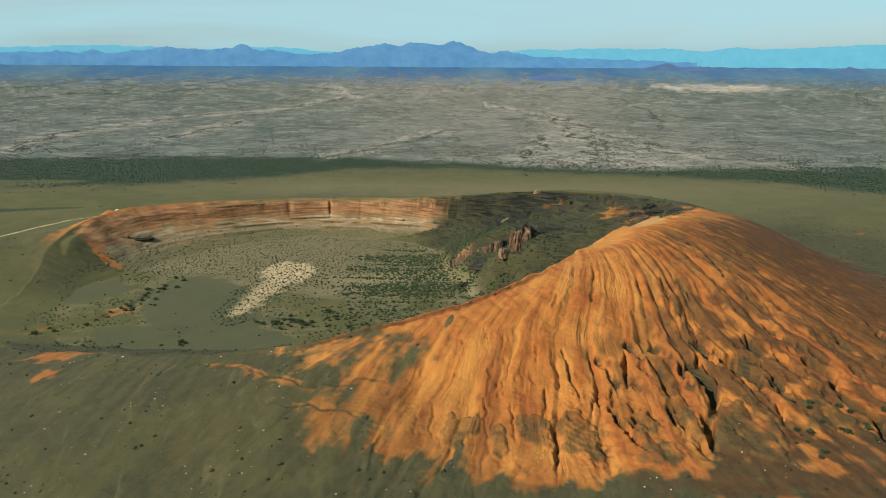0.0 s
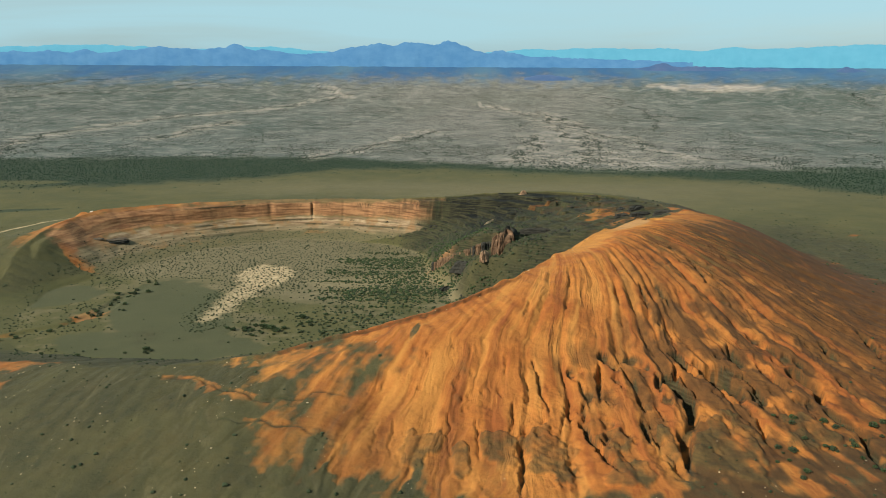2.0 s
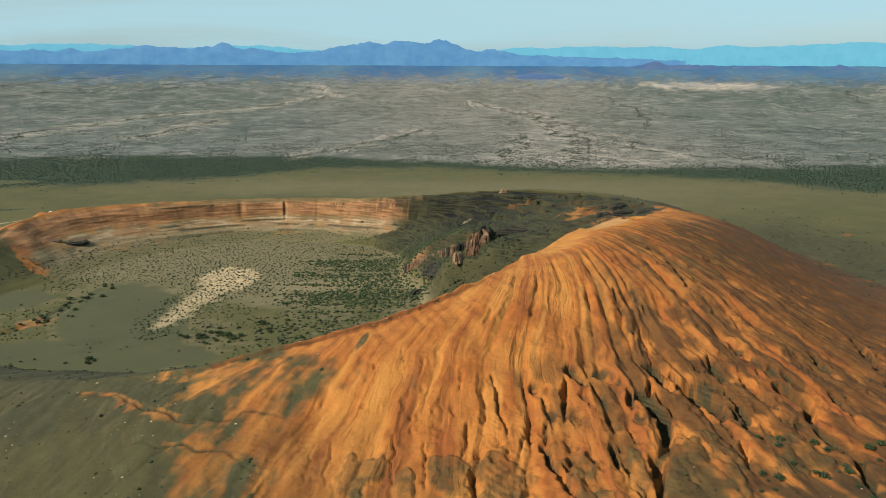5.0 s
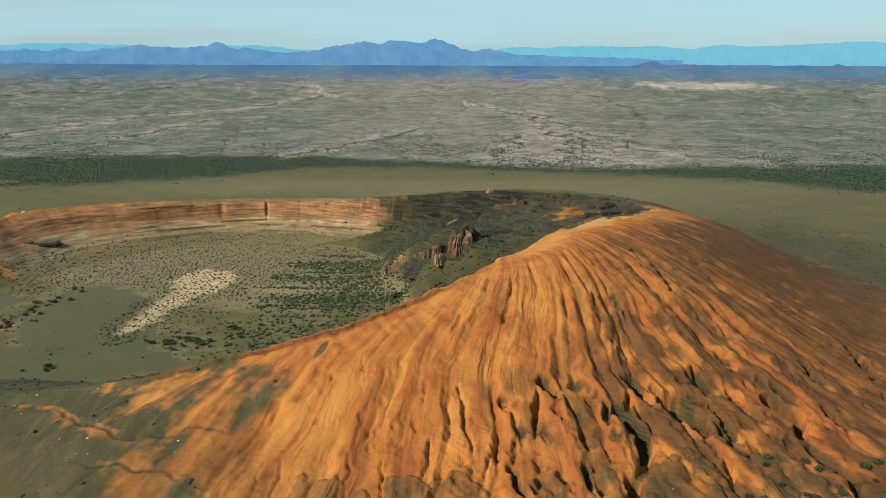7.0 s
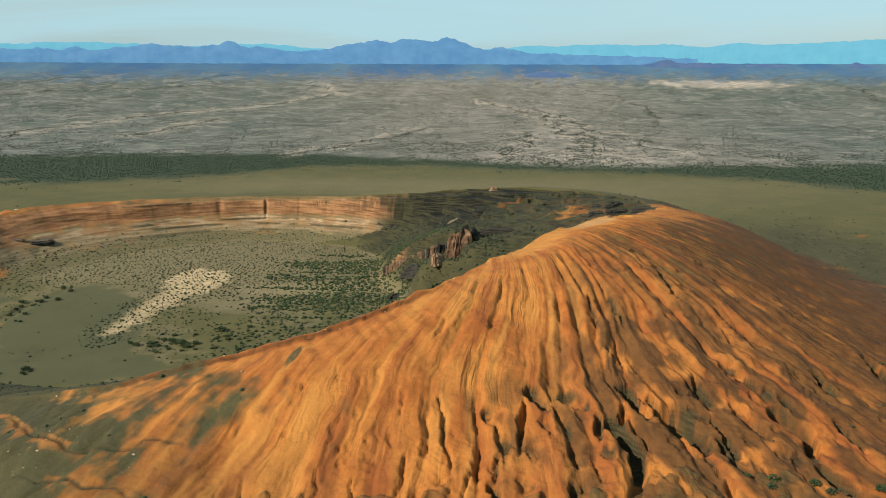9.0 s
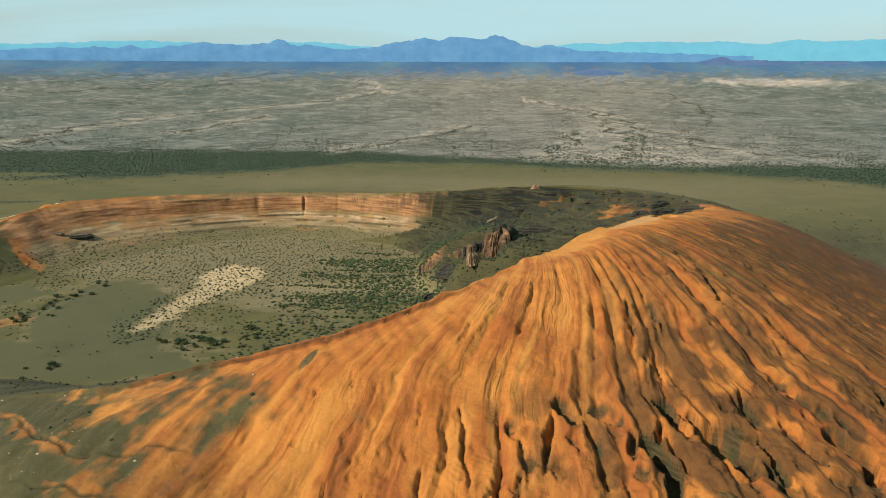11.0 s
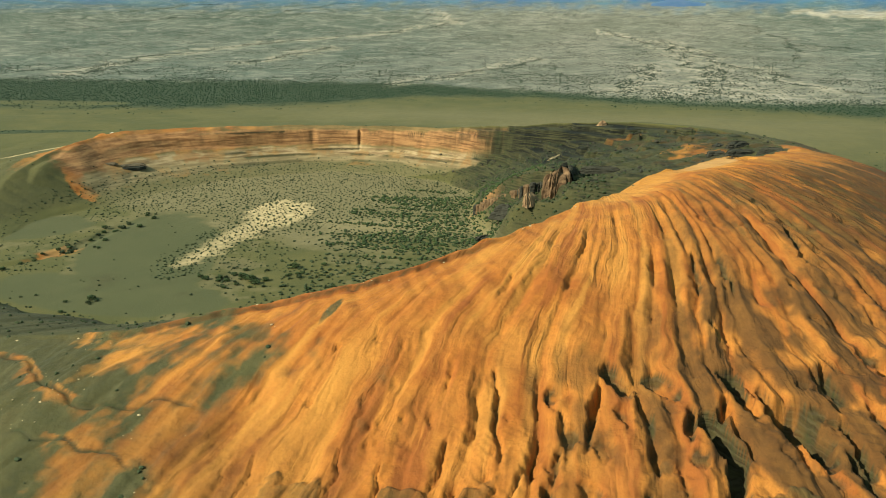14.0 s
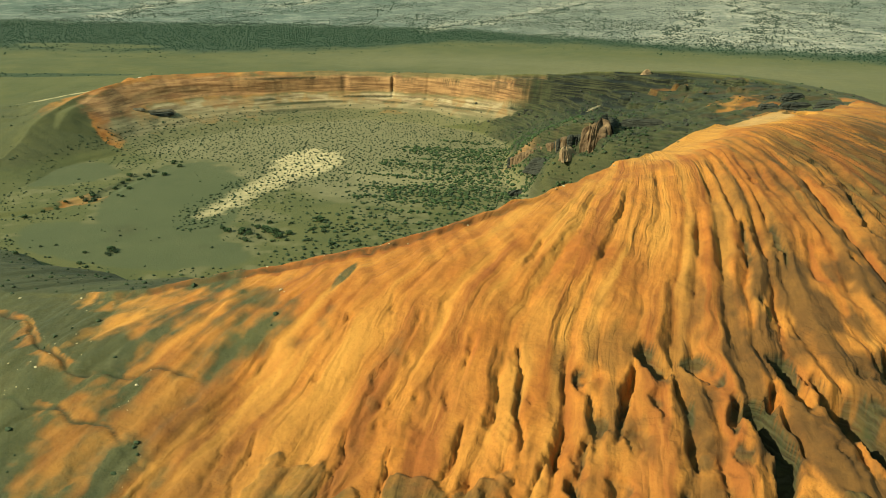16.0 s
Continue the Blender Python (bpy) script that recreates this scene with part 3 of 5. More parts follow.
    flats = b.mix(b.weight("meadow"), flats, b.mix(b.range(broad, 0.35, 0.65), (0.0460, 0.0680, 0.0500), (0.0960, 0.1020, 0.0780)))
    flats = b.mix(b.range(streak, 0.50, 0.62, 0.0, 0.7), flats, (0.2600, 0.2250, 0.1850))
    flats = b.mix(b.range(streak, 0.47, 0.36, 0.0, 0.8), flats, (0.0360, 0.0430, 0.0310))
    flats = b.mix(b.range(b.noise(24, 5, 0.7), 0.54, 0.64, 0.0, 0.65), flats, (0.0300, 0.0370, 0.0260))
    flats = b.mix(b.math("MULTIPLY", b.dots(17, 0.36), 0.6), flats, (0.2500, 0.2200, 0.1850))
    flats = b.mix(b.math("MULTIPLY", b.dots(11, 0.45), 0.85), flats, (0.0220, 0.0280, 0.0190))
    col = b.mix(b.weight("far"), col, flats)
    # blue distance haze painted into the colour of the farthest ground
    horizon_haze = b.mix(b.range(b.noise(300, 5, 0.6, (1, 0.35, 1)), 0.4, 0.65), (0.026, 0.076, 0.150), (0.056, 0.112, 0.158))
    sand = b.mix(b.range(streak, 0.4, 0.6), (0.1900, 0.1570, 0.1180), (0.3400, 0.2800, 0.2120))
    col = b.mix(b.weight("wash"), col, sand)
    col = b.mix(b.weight("horizon_haze"), col, horizon_haze)
    b.colour(col)
    near = b.math("SUBTRACT", 1.0, b.weight("far"))
    soft_ribs = b.ridges("fan_u", "fan_v", 0.8, 0.03, 0.20, 2.5)
    b.bump(b.math("MULTIPLY", soft_ribs, b.math("MULTIPLY", b.math("MULTIPLY", b.weight("ribbed"), b.range(large, 0.40, 0.62)), -1.0)), 0.8, 0.7)
    contour = b.range(b.math("SINE", b.math("ADD", b.math("MULTIPLY", b.z(), 3.6), b.math("ADD", b.math("MULTIPLY", large, 14.0), b.math("MULTIPLY", mid, 5.0)))), 0.5, 1.0)
    b.bump(b.math("MULTIPLY", b.math("MULTIPLY", contour, b.range(b.noise(17, 4), 0.50, 0.62)), b.math("MULTIPLY", b.weight("brown"), -1.0)), 0.25, 0.7)
    b.bump(b.noise(6, 6, 0.65), 0.30, 0.7)
    b.bump(b.math("MULTIPLY", bed, b.weight("bench")), 0.20, 0.4)
    b.bump(b.noise(2.6, 6, 0.7), 0.32, 0.8)
    b.bump(fine, 0.35, 0.7)
    return b.m


def stone_material(name, low, high, size=3.0, beds=1.5):
    b = Build(name, 0.9)
    n, f = b.noise(size, 5, 0.6), b.noise(size / 5, 5, 0.65)
    bed = b.range(b.math("SINE", b.math("ADD", b.math("MULTIPLY", b.z(), beds * 3), b.math("MULTIPLY", n, 6.0))), -1, 1)
    col = b.mix(b.range(n, 0.3, 0.7), low, high)
    col = b.mix(b.math("MULTIPLY", bed, 0.45), col, low)
    b.colour(b.mix(b.range(f, 0.5, 0.75, 0, 0.5), col, tuple(c * 0.55 for c in low)))
    b.bump(bed, 0.4, 0.7)
    b.bump(f, 0.3, 0.8)
    return b.m


def leaf_material(name, low, high):
    b = Build(name, 0.8)
    k = b.n.new("ShaderNodeNewGeometry").outputs["Random Per Island"]
    b.colour(b.mix(b.range(b.noise(1.0, 3), 0.3, 0.7), b.mix(k, low, high), tuple(c * 0.6 for c in low)))
    return b.m


SOIL = soil_material()
ROCK_ORANGE = stone_material("orange_tuff", (0.2385, 0.0981, 0.0423), (0.4068, 0.2034, 0.0846))
ROCK_TUFF = stone_material("fluted_tuff", (0.0558, 0.0306, 0.0162), (0.1935, 0.1125, 0.0594), 3.5, 0.3)
ROCK_LEDGE = stone_material("ledge_tuff", (0.0720, 0.0522, 0.0324), (0.1350, 0.1008, 0.0648))
ROCK_COLUMN = stone_material("column_tuff", (0.070, 0.042, 0.022), (0.155, 0.090, 0.046), 4.0, 0.25)
ROCK_FIN = stone_material("pale_fin_tuff", (0.1530, 0.0900, 0.0468), (0.2610, 0.1620, 0.0900), 3.0, 0.3)
ROCK_WHITE = stone_material("white_rock", (0.45, 0.40, 0.32), (0.62, 0.58, 0.50))
ROCK_DARK = stone_material("dark_tuff", (0.0180, 0.0171, 0.0126), (0.0423, 0.0378, 0.0270))
ROCK_PALE = stone_material("pale_tuff", (0.2952, 0.2106, 0.1197), (0.4356, 0.3303, 0.1962))
LEAF_DUSTY = leaf_material("dusty_leaf", (0.020, 0.030, 0.010), (0.044, 0.054, 0.021))
LEAF_BELT = leaf_material("belt_leaf", (0.0080, 0.0230, 0.0100), (0.0180, 0.0410, 0.0175))
LEAF_PLAIN = leaf_material("plain_leaf", (0.020, 0.030, 0.020), (0.055, 0.062, 0.040))
LEAF_GREEN = leaf_material("green_leaf", (0.0198, 0.0342, 0.0090), (0.0495, 0.0666, 0.0198))
WOOD = stone_material("shrub_wood", (0.078, 0.062, 0.039), (0.125, 0.094, 0.062), 0.5)


# ---- the ground ----
def grid_line(pieces):
    """Coordinates along one axis: runs of (start, end, step)."""
    out = []
    for a, b, step in pieces:
        out += list(np.arange(a, b - 0.01, step))
    out.append(pieces[-1][1])
    return out


def stretched(start, end, step, grow):
    out, v = [], start
    sign = 1 if end > start else -1
    while (end - v) * sign > step:
        v += sign * step
        step *= grow
        out.append(v)
    return out + [end]


def sheet(name, gx, gy, gz):
    rows, cols = gx.shape
    idx = np.arange(rows * cols).reshape(rows, cols)
    quads = np.stack([idx[:-1, :-1], idx[:-1, 1:], idx[1:, 1:], idx[1:, :-1]], -1).reshape(-1, 4)
    me = bpy.data.meshes.new(name)
    me.vertices.add(rows * cols)
    me.vertices.foreach_set("co", np.stack([gx, gy, gz], -1).astype(np.float32).ravel())
    me.loops.add(quads.size)
    me.loops.foreach_set("vertex_index", quads.astype(np.int32).ravel())
    me.polygons.add(len(quads))
    me.polygons.foreach_set("loop_start", np.arange(0, quads.size, 4, dtype=np.int32))
    me.polygons.foreach_set("use_smooth", np.ones(len(quads), dtype=bool))
    me.update(calc_edges=True)
    return me


BAND_NEAR = [(-2500, 1380), (-828, 1462), (-636, 1482), (-433, 1566), (-323, 1636), (-207, 1758), (20, 1769), (264, 1701), (496, 1654), (692, 1556), (813, 1447), (1600, 1000)]
BAND_FAR = [(-2500, 1880), (-1088, 1940), (-549, 1998), (-234, 1992), (155, 1860), (408, 1796), (663, 1789), (1023, 1836), (2500, 1500)]
TAIL = [(-190, 930), (-197, 885), (-205, 840), (-210, 800), (-213, 772)]


WASHES = [
    [(210, 3710), (270, 3590), (360, 3420), (430, 3290), (450, 3060), (440, 2640), (440, 2340), (400, 2090), (340, 1900)],
    [(440, 3440), (520, 3100), (530, 2750), (490, 2530), (450, 2090)], [(530, 2750), (640, 2500), (600, 2250), (690, 2000)],
    [(340, 2700), (300, 2450), (270, 2200), (200, 1950)], [(770, 3860), (850, 3720), (880, 3320), (1050, 3210)], [(880, 3370), (840, 3040), (760, 2850)],
    [(1950, 3740), (1830, 3620), (1830, 3500), (1840, 3330)],
    [(-600, 4180), (-490, 3980), (-410, 3900), (-510, 3800), (-620, 3600), (-860, 3350), (-1080, 3100), (-1190, 2790), (-1250, 2600), (-1210, 2250), (-1170, 2100)],
    [(-770, 3060), (-830, 2870), (-850, 2720), (-860, 2510)], [(-20, 2830), (-80, 2610), (-160, 2360), (-230, 2180), (-310, 2000)],
    [(-1880, 3400), (-1550, 3700), (-1300, 3840), (-940, 4110)], [(-2000, 3640), (-1860, 3790), (-1670, 4060)], [(-1280, 3970), (-1190, 4170), (-1030, 4280)],
]


def between(line, x):
    return np.interp(x, [p[0] for p in line], [p[1] for p in line])


def soils(x, y, z, f):
    """How much of each soil lies where."""
    deg, so, s, d, inside, r = f["deg"], f["so"], f["s"], f["d"], f["inside"], f["r"]
    sweep, far_ = fan_lines(x, y)
    run = layers(sweep * 0.42, far_ / 110, 78, 4)
    n1, n2, n3 = layers(x / 70, y / 70, 71, 4), layers(x / 18, y / 18, 72, 3), layers(x / 7, y / 7, 73, 2)
    out = np.where(inside, 0.0, 1.0)
    inn = 1 - out
    # light streaks at random; rill beds darkened, their shade painted in
    w = {"streak": np.clip(0.75 * run + 0.25 * ramp(n1, -0.2, 0.5) - 0.55 * ramp(f["bed"], 0.25, 0.7), -1, 1)}
    w["fan_u"], w["fan_v"] = (sweep + 180) % 360, far_
    # orange flank, ending in ragged tongues
    span = np.interp((deg - 270) % 360, [0, 14, 28, 50, 75, 110], [0.48, 0.76, 0.92, 0.98, 0.90, 0.82])
    tongue = ramp(f["bed"], 0.15, 0.5)
    body = arc(deg + 6 * n1 + 4 * n2 + 2 * n3 + 5 * run, 281, 12, 6.0) * (1 - ramp(so + 0.14 * n1 + 0.08 * n2 + 0.10 * run - 0.20 * tongue, span - 0.06, span + 0.07))
    crest_in = inn * ramp(s + 0.03 * n2, 0.955, 0.985) * arc(deg, 279, 8, 4)
    top_in = inn * arc(deg + 4 * n1, 338, 2, 4) * ramp(s + 0.10 * n2, 0.80, 0.90)
    top_in = np.maximum(top_in, inn * arc(deg + 2 * n2, 316, 350, 6) * ramp(s + 0.08 * n2, 0.88, 0.95))
    orange = np.maximum(body * out, np.maximum(crest_in, top_in))
    for line, reach in ((SCARP, 11), (SCARP_LOW, 11)):
        dist, along = strip(x, y, line)
        below = y < between(line, x) + 2
        orange = np.maximum(orange, 0.6 * below * (1 - ramp(dist + 9 * n2 + 6 * run, 2, reach)) * ramp(n2 + n1 + run, -0.5, 0.3))
    for cx, cy, a, b, t in ((-70, 410, 9, 24, -12), (-282, 552, 34, 13, -8), (-276, 508, 15, 9, -20), (-74, 479, 26, 7, 0), (226, 884, 22, 13, 20), (214, 962, 26, 16, 40), (150, 1098, 12, 7, 20), (143, 1066, 9, 6, 10), (165, 1070, 14, 6, 0), (196, 930, 16, 8, 35), (232, 935, 14, 8, 30)):
        orange = np.maximum(orange, 0.72 * (1 - ramp(spot(x, y, cx, cy, a, b, t) + 1.3 * n2 + 0.8 * n1 + 0.6 * n3, 0.1, 1.6)))
    smear = np.maximum(1 - ramp(spot(x, y, 3.5, 488, 2.6, 10, -14) + 0.3 * n3, 0.6, 1.1), 0.7 * (1 - ramp(spot(x, y, -27, 478, 9, 9, 0) + 0.6 * n2, 0.4, 1.2)))
    orange = np.maximum(orange, 0.95 * (1 - ramp(spot(x, y, -420, 957, 33, 13, -32) + 0.5 * n2, 0.55, 1.1)))
    # the inner cliff of the far side
    face = inn * np.maximum(f["steep"], arc(deg + 2 * n2, 66, 157, 3))
    up = (z - FLOOR) / np.maximum(round_table(RIM, 2, deg), 1)
    bright = arc(deg + 1.5 * n2 + 0.8 * n3 + 30 * (np.minimum(s, 0.8) - 0.70), 66, 160, 1.0)
    w["cliff"] = face * ramp(up + 0.02 * n2, 0.50, 0.56) * (1 - 0.6 * ramp(up + 0.03 * n2, 0.90, 0.95)) * bright * 0.9
    w["streak"] = w["streak"] - 1.2 * arc(deg + 2 * n2, 272, 303, 4) * out * (1 - ramp(d + 2.5 * n3, 2.5, 6.5))
    w["streak"] = np.clip(w["streak"] + 0.9 * arc(deg + 3 * n2, 316, 344, 4) * (1 - ramp(d + 6 * n2, 8, 28)), -1, 1)
    w["strata"] = face * ramp(up + 0.03 * n2, 0.13, 0.20) * (1 - ramp(up + 0.03 * n2, 0.46, 0.55)) * bright * arc(deg + 2 * n2, 70, 156, 4)
    ledge_d, ledge_a = strip(x, y, LEDGE)
    w["cliff"] = np.maximum(w["cliff"], 0.75 * (1 - ramp(ledge_d + 2 * n3, 2.0, 4.5)) * ramp(ledge_a, 0.02, 0.1) * (1 - ramp(ledge_a, 0.75, 0.9)))
    # dark joint seams, with the shade below each ledge painted in
    seam_shade = 0 * z
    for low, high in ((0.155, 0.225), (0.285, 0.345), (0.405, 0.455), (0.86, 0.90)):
        seam_shade = np.maximum(seam_shade, ramp(up, low - 0.01, low + 0.01) * (1 - ramp(up, high - 0.02, high + 0.005)) * ramp(layers(deg / 11, up * 2 + low * 40, 76, 4), -0.22, 0.06) * ramp(f["steep"], 0.45, 0.85))
    talus = 0.6 * face * bright * ramp(s + 0.12 * n2 + 0.05 * n3, 0.16, 0.42) * (1 - ramp(up + 0.04 * n2, 0.46, 0.60)) * ramp(layers(deg / 5, s * 2, 75, 4) + 0.3 * n3, -0.1, 0.5)
    talus = np.maximum(talus, 0.75 * face * arc(deg + 3 * n2, 122, 154, 5) * ramp(s + 0.1 * n2, 0.40, 0.55) * ramp(layers(deg / 5, s * 6, 75, 4) + 0.3 * n3, -0.4, 0.3))
    rim_out = out * arc(deg, 88, 160, 8) * (1 - ramp(d + 12 * n2, 10, 34))
    west_end = arc(deg + 2 * n2, 118, 156, 6) * np.maximum(inn * ramp(s + 0.10 * n2 + 0.04 * n3, 0.62, 0.84) * ramp(layers(deg / 7, up * 7, 74, 3), -0.5, 0.2), out * (1 - ramp(d + 8 * n2, 14, 34)))
    orange = np.maximum(orange, np.maximum(0.75 * talus, np.maximum(0.75 * rim_out, 0.9 * west_end)))
    dist, along = strip(x + 5 * n2, y + 5 * n2, CHANNEL)
    bank = (1 - ramp(dist, 6, 20)) * np.maximum(0.5 * arc(along * 360, 60, 120, 20), arc(along * 360, 185, 245, 14)) * (y < 900) * ramp(n2 + n1, -0.5, 0.3)
    w["orange"] = np.clip(np.maximum(orange, 0.8 * bank), 0, 1)
    w["ribbed"] = w["orange"] * out * f["flank"]
    # duller flank away from the light rills, its off-sun dimness partly painted, and grey slabs at the foot
    w["brown"] = np.clip(out * arc(deg + 5 * n1 + 5 * run, 319, 26, 9) * ramp(so + 0.1 * run, 0.06, 0.26) * (1.0 + 0.5 * n2 + 0.4 * run) * (1 - ramp(so, 0.90, 1.0)), 0, 0.86)
    w["brown"] = np.maximum(w["brown"], 0.85 * out * arc(deg + 4 * n2 + 3 * run, 301, 345, 6) * ramp(so + 0.1 * n1, 0.26, 0.46) * ramp(0.6 * n2 + 0.8 * run + 0.8 * f["gully"], -0.45, 0.15))
    w["brown"] = np.maximum(w["brown"], 0.75 * out * arc(deg + 3 * n2, 296, 342, 5) * ramp(so, 0.5, 0.7) * (1 - w["orange"]) * (1 - ramp(d, 330, 420)) * ramp(n1 + n2, -0.6, 0.2))
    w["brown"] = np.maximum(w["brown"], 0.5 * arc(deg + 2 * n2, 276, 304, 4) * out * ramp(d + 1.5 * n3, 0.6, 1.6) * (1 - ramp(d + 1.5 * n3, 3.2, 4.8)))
    w["brown"] = np.maximum(w["brown"], 0.62 * out * arc(deg + 3 * n2 + 3 * run, 262, 288, 5) * ramp(so + 0.1 * n1, 0.24, 0.46) * (0.8 + 0.4 * n2) * w["orange"])
    slab = out * f["plates"] * (0.62 + 0.35 * n2 + 0.3 * n3)
    alcove = out * arc(deg + 2 * n2, 300, 342, 3) * f["gully"] * ramp(n2 + 0.7 * n3, -0.3, 0.2)
    high = out * arc(deg + 3 * n2, 318, 350, 5) * ramp(so, 0.10, 0.18) * (1 - ramp(so, 0.34, 0.48)) * ramp(layers(sweep * 0.6, far_ / 26, 79, 3), 0.15, 0.40)
    w["bench"] = np.clip(slab + 0.55 * alcove + 0.75 * high, 0, 1)
    # dark shoulder, inner slopes and hill
    shoulder = out * arc(deg, 214, 30, 8) * (1 - ramp(d, 260, 420))
    inner = inn * np.maximum(arc(deg, 270, 74, 4), arc(deg, 215, 270, 6)) * ramp(s + 0.1 * n1, 0.02, 0.12)
    northeast = inn * arc(deg + 1.5 * n2 + 0.8 * n3 + 30 * (np.minimum(s, 0.8) - 0.70), 24, 66, 1.0) * ramp(deg, 20, 42) * (deg < 120) * ramp(z + 4 * n2, 5, 11)
    hill = arc(deg, 150, 182, 12) * ramp(z, 4, 9) * (1 - ramp(d, 160, 260))
    dark = np.maximum(np.maximum(shoulder, inner), np.maximum(northeast, hill))
    band_n, band_f = between(BAND_NEAR, x) + 25 * n1 + 12 * n2, between(BAND_FAR, x) + 40 * n1
    w["dark"] = np.clip(dark * (0.9 + 0.2 * n1) * (1 - 0.45 * hill), 0, 1)
    w["orange"] = w["orange"] * (1 - 0.85 * smear)
    w["strata"] = w["strata"] * (1 - 0.8 * talus)
    w["shade_rock"] = np.clip(inn * np.maximum(arc(deg, 336, 68, 6), 0.75 * arc(deg, 286, 336, 6)) * ramp(s + 0.15 * n1, 0.06, 0.25) * (0.92 + 0.5 * n1 + 0.45 * n2) + northeast * (0.95 + 0.4 * n2) + 0.95 * seam_shade * face * bright, 0, 1)
    w["black_rock_shade"] = np.clip(northeast * arc(deg + 2 * n2, 41, 90, 4) * ramp(z + 4 * n2, 33, 40) * 1.1, 0, 1)
    # cliff's east end blackened for the overhang's shade as well as dark strata
    w["black_rock_shade"] = np.maximum(w["black_rock_shade"], 0.75 * face * ramp(s, 0.785, 0.81) * arc(deg + 4 * n2, 61, 76, 7) * ramp(n2 + n3, -0.5, 0.2))
    w["brown"] = np.maximum(w["brown"], 0.7 * inn * arc(deg + 3 * n2, 350, 41, 6) * ramp(s, 0.45, 0.65) * ramp(n2 + 0.8 * n1, -0.1, 0.5))
    w["shade_rock"] = w["shade_rock"] * (1 - 0.8 * w["brown"] * inn)
    w["shade_rock"] = w["shade_rock"] * (1 - 0.85 * inn * np.clip(w["orange"], 0, 1) * (1 - face))
    floor = inn * (1 - ramp(s, 0.0, 0.08))
    # shade inside the deep trenches, painted as dark rock colour
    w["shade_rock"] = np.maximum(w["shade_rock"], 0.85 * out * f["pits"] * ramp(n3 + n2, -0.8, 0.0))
    # shadow line of the scarps painted along them in dark colour
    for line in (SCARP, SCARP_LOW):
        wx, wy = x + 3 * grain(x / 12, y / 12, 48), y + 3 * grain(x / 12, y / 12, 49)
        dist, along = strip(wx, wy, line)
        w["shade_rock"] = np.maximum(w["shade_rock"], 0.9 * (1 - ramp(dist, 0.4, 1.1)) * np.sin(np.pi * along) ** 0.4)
    # thin shade line painted at the foot of the crest lip
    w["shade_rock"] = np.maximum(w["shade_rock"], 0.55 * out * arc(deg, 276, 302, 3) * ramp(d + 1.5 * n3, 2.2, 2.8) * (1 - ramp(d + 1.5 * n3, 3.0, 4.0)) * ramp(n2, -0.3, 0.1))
    lake = np.minimum(spot(x, y, -256, 800, 134, 64, 113), np.minimum(spot(x, y, -235, 702, 100, 40, -6), spot(x, y, -405, 852, 58, 42, 20)))
    w["playa"] = np.clip(floor * (1 - ramp(lake + 0.18 * n1 + 0.10 * n2, 0.82, 1.06)), 0, 1)
    tail_d, tail_a = strip(x + 4 * n2, y + 4 * n2, TAIL)
    w["pale"] = np.clip(np.maximum(1 - ramp(spot(x, y, -191, 944, 34, 53, 8) + 0.35 * n2, 0.7, 1.15), 0.85 * (1 - ramp(tail_d + 6 * n3 + 5 * n2 + 13 * tail_a, 14, 26))), 0, 1) * (0.80 + 0.40 * n3)
    light = floor * (1 - ramp(spot(x, y, -62, 916, 85, 26, 6) + 0.9 * n2, 0.2, 1.5)) * 0.16
    light = np.maximum(light, 0.30 * (1 - ramp(spot(x, y, 184, 688, 34, 9, 47) + 0.6 * n2, 0.4, 1.2)))
    road_d, road_a = strip(x, y, [(-760, 930), (-690, 1010), (-628, 1093), (-601, 1130), (-565, 1172), (-520, 1200), (-470, 1210)])
    w["pale"] = np.clip(np.maximum(np.maximum(w["pale"], light), 0.75 * (1 - ramp(road_d, 2.5, 5.5))), 0, 1)
    w["tan"] = np.clip(0.78 * floor * ramp(y + 40 * n1 + 0.35 * x, 800, 900) * (1 - 0.25 * ramp(x, -120, 60)) + 0.6 * face * bright * (1 - ramp(s, 0.5, 0.6)) + 0.5 * floor * ramp(n1 + n2, 0.1, 0.6), 0, 1) * (1 - 0.9 * w["playa"])
    w["tan"] = np.maximum(w["tan"], 0.60 * out * arc(deg, 42, 112, 18) * ramp(d + 60 * n1, 150, 330) * (1 - ramp(y, 1500, 1700)))
    w["tan"] = np.maximum(w["tan"], 0.6 * floor * np.maximum(1 - ramp(spot(x, y, -75, 905, 70, 16, 4) + 0.6 * n2, 0.4, 1.2), 1 - ramp(spot(x, y, -85, 840, 62, 15, 2) + 0.6 * n2, 0.4, 1.2))) * (1 - 0.85 * talus)
    wash = 0 * z
    for line in WASHES[:4] + WASHES[7:10]:
        wd, wa = strip(x + 60 * grain(x / 160, y / 160, 85), y + 60 * grain(x / 160, y / 160, 86), line)
        wash = np.maximum(wash, 1 - ramp(wd + 45 * n2 + 40 * n1, 14, 95))
    wash = np.maximum(wash, 0.8 * (1 - ramp(spot(x, y, 410, 2020, 270, 280, 0) + 0.8 * n2 + 0.5 * n1, 0.3, 1.2)))
    w["wash"] = np.clip(0.85 * wash * (y > 1750) * ramp(n2 + n1, -0.5, 0.4), 0, 1)
    w["scrub"] = ramp(y, band_n - 10, band_n + 90) * (1 - ramp(y, band_f - 30, band_f + 90)) * 0.9
    west_arm = (1 - ramp(spot(x, y, -760, 1250, 190, 14, 12) + 0.3 * n2, 0.6, 1.1)) * 0.8
    gap = 1 - 0.8 * (1 - ramp(spot(x, y, -860, 1560, 150, 40, 6), 0.7, 1.1))
    w["scrub"] = np.clip(np.maximum(w["scrub"] * gap, west_arm), 0, 1)
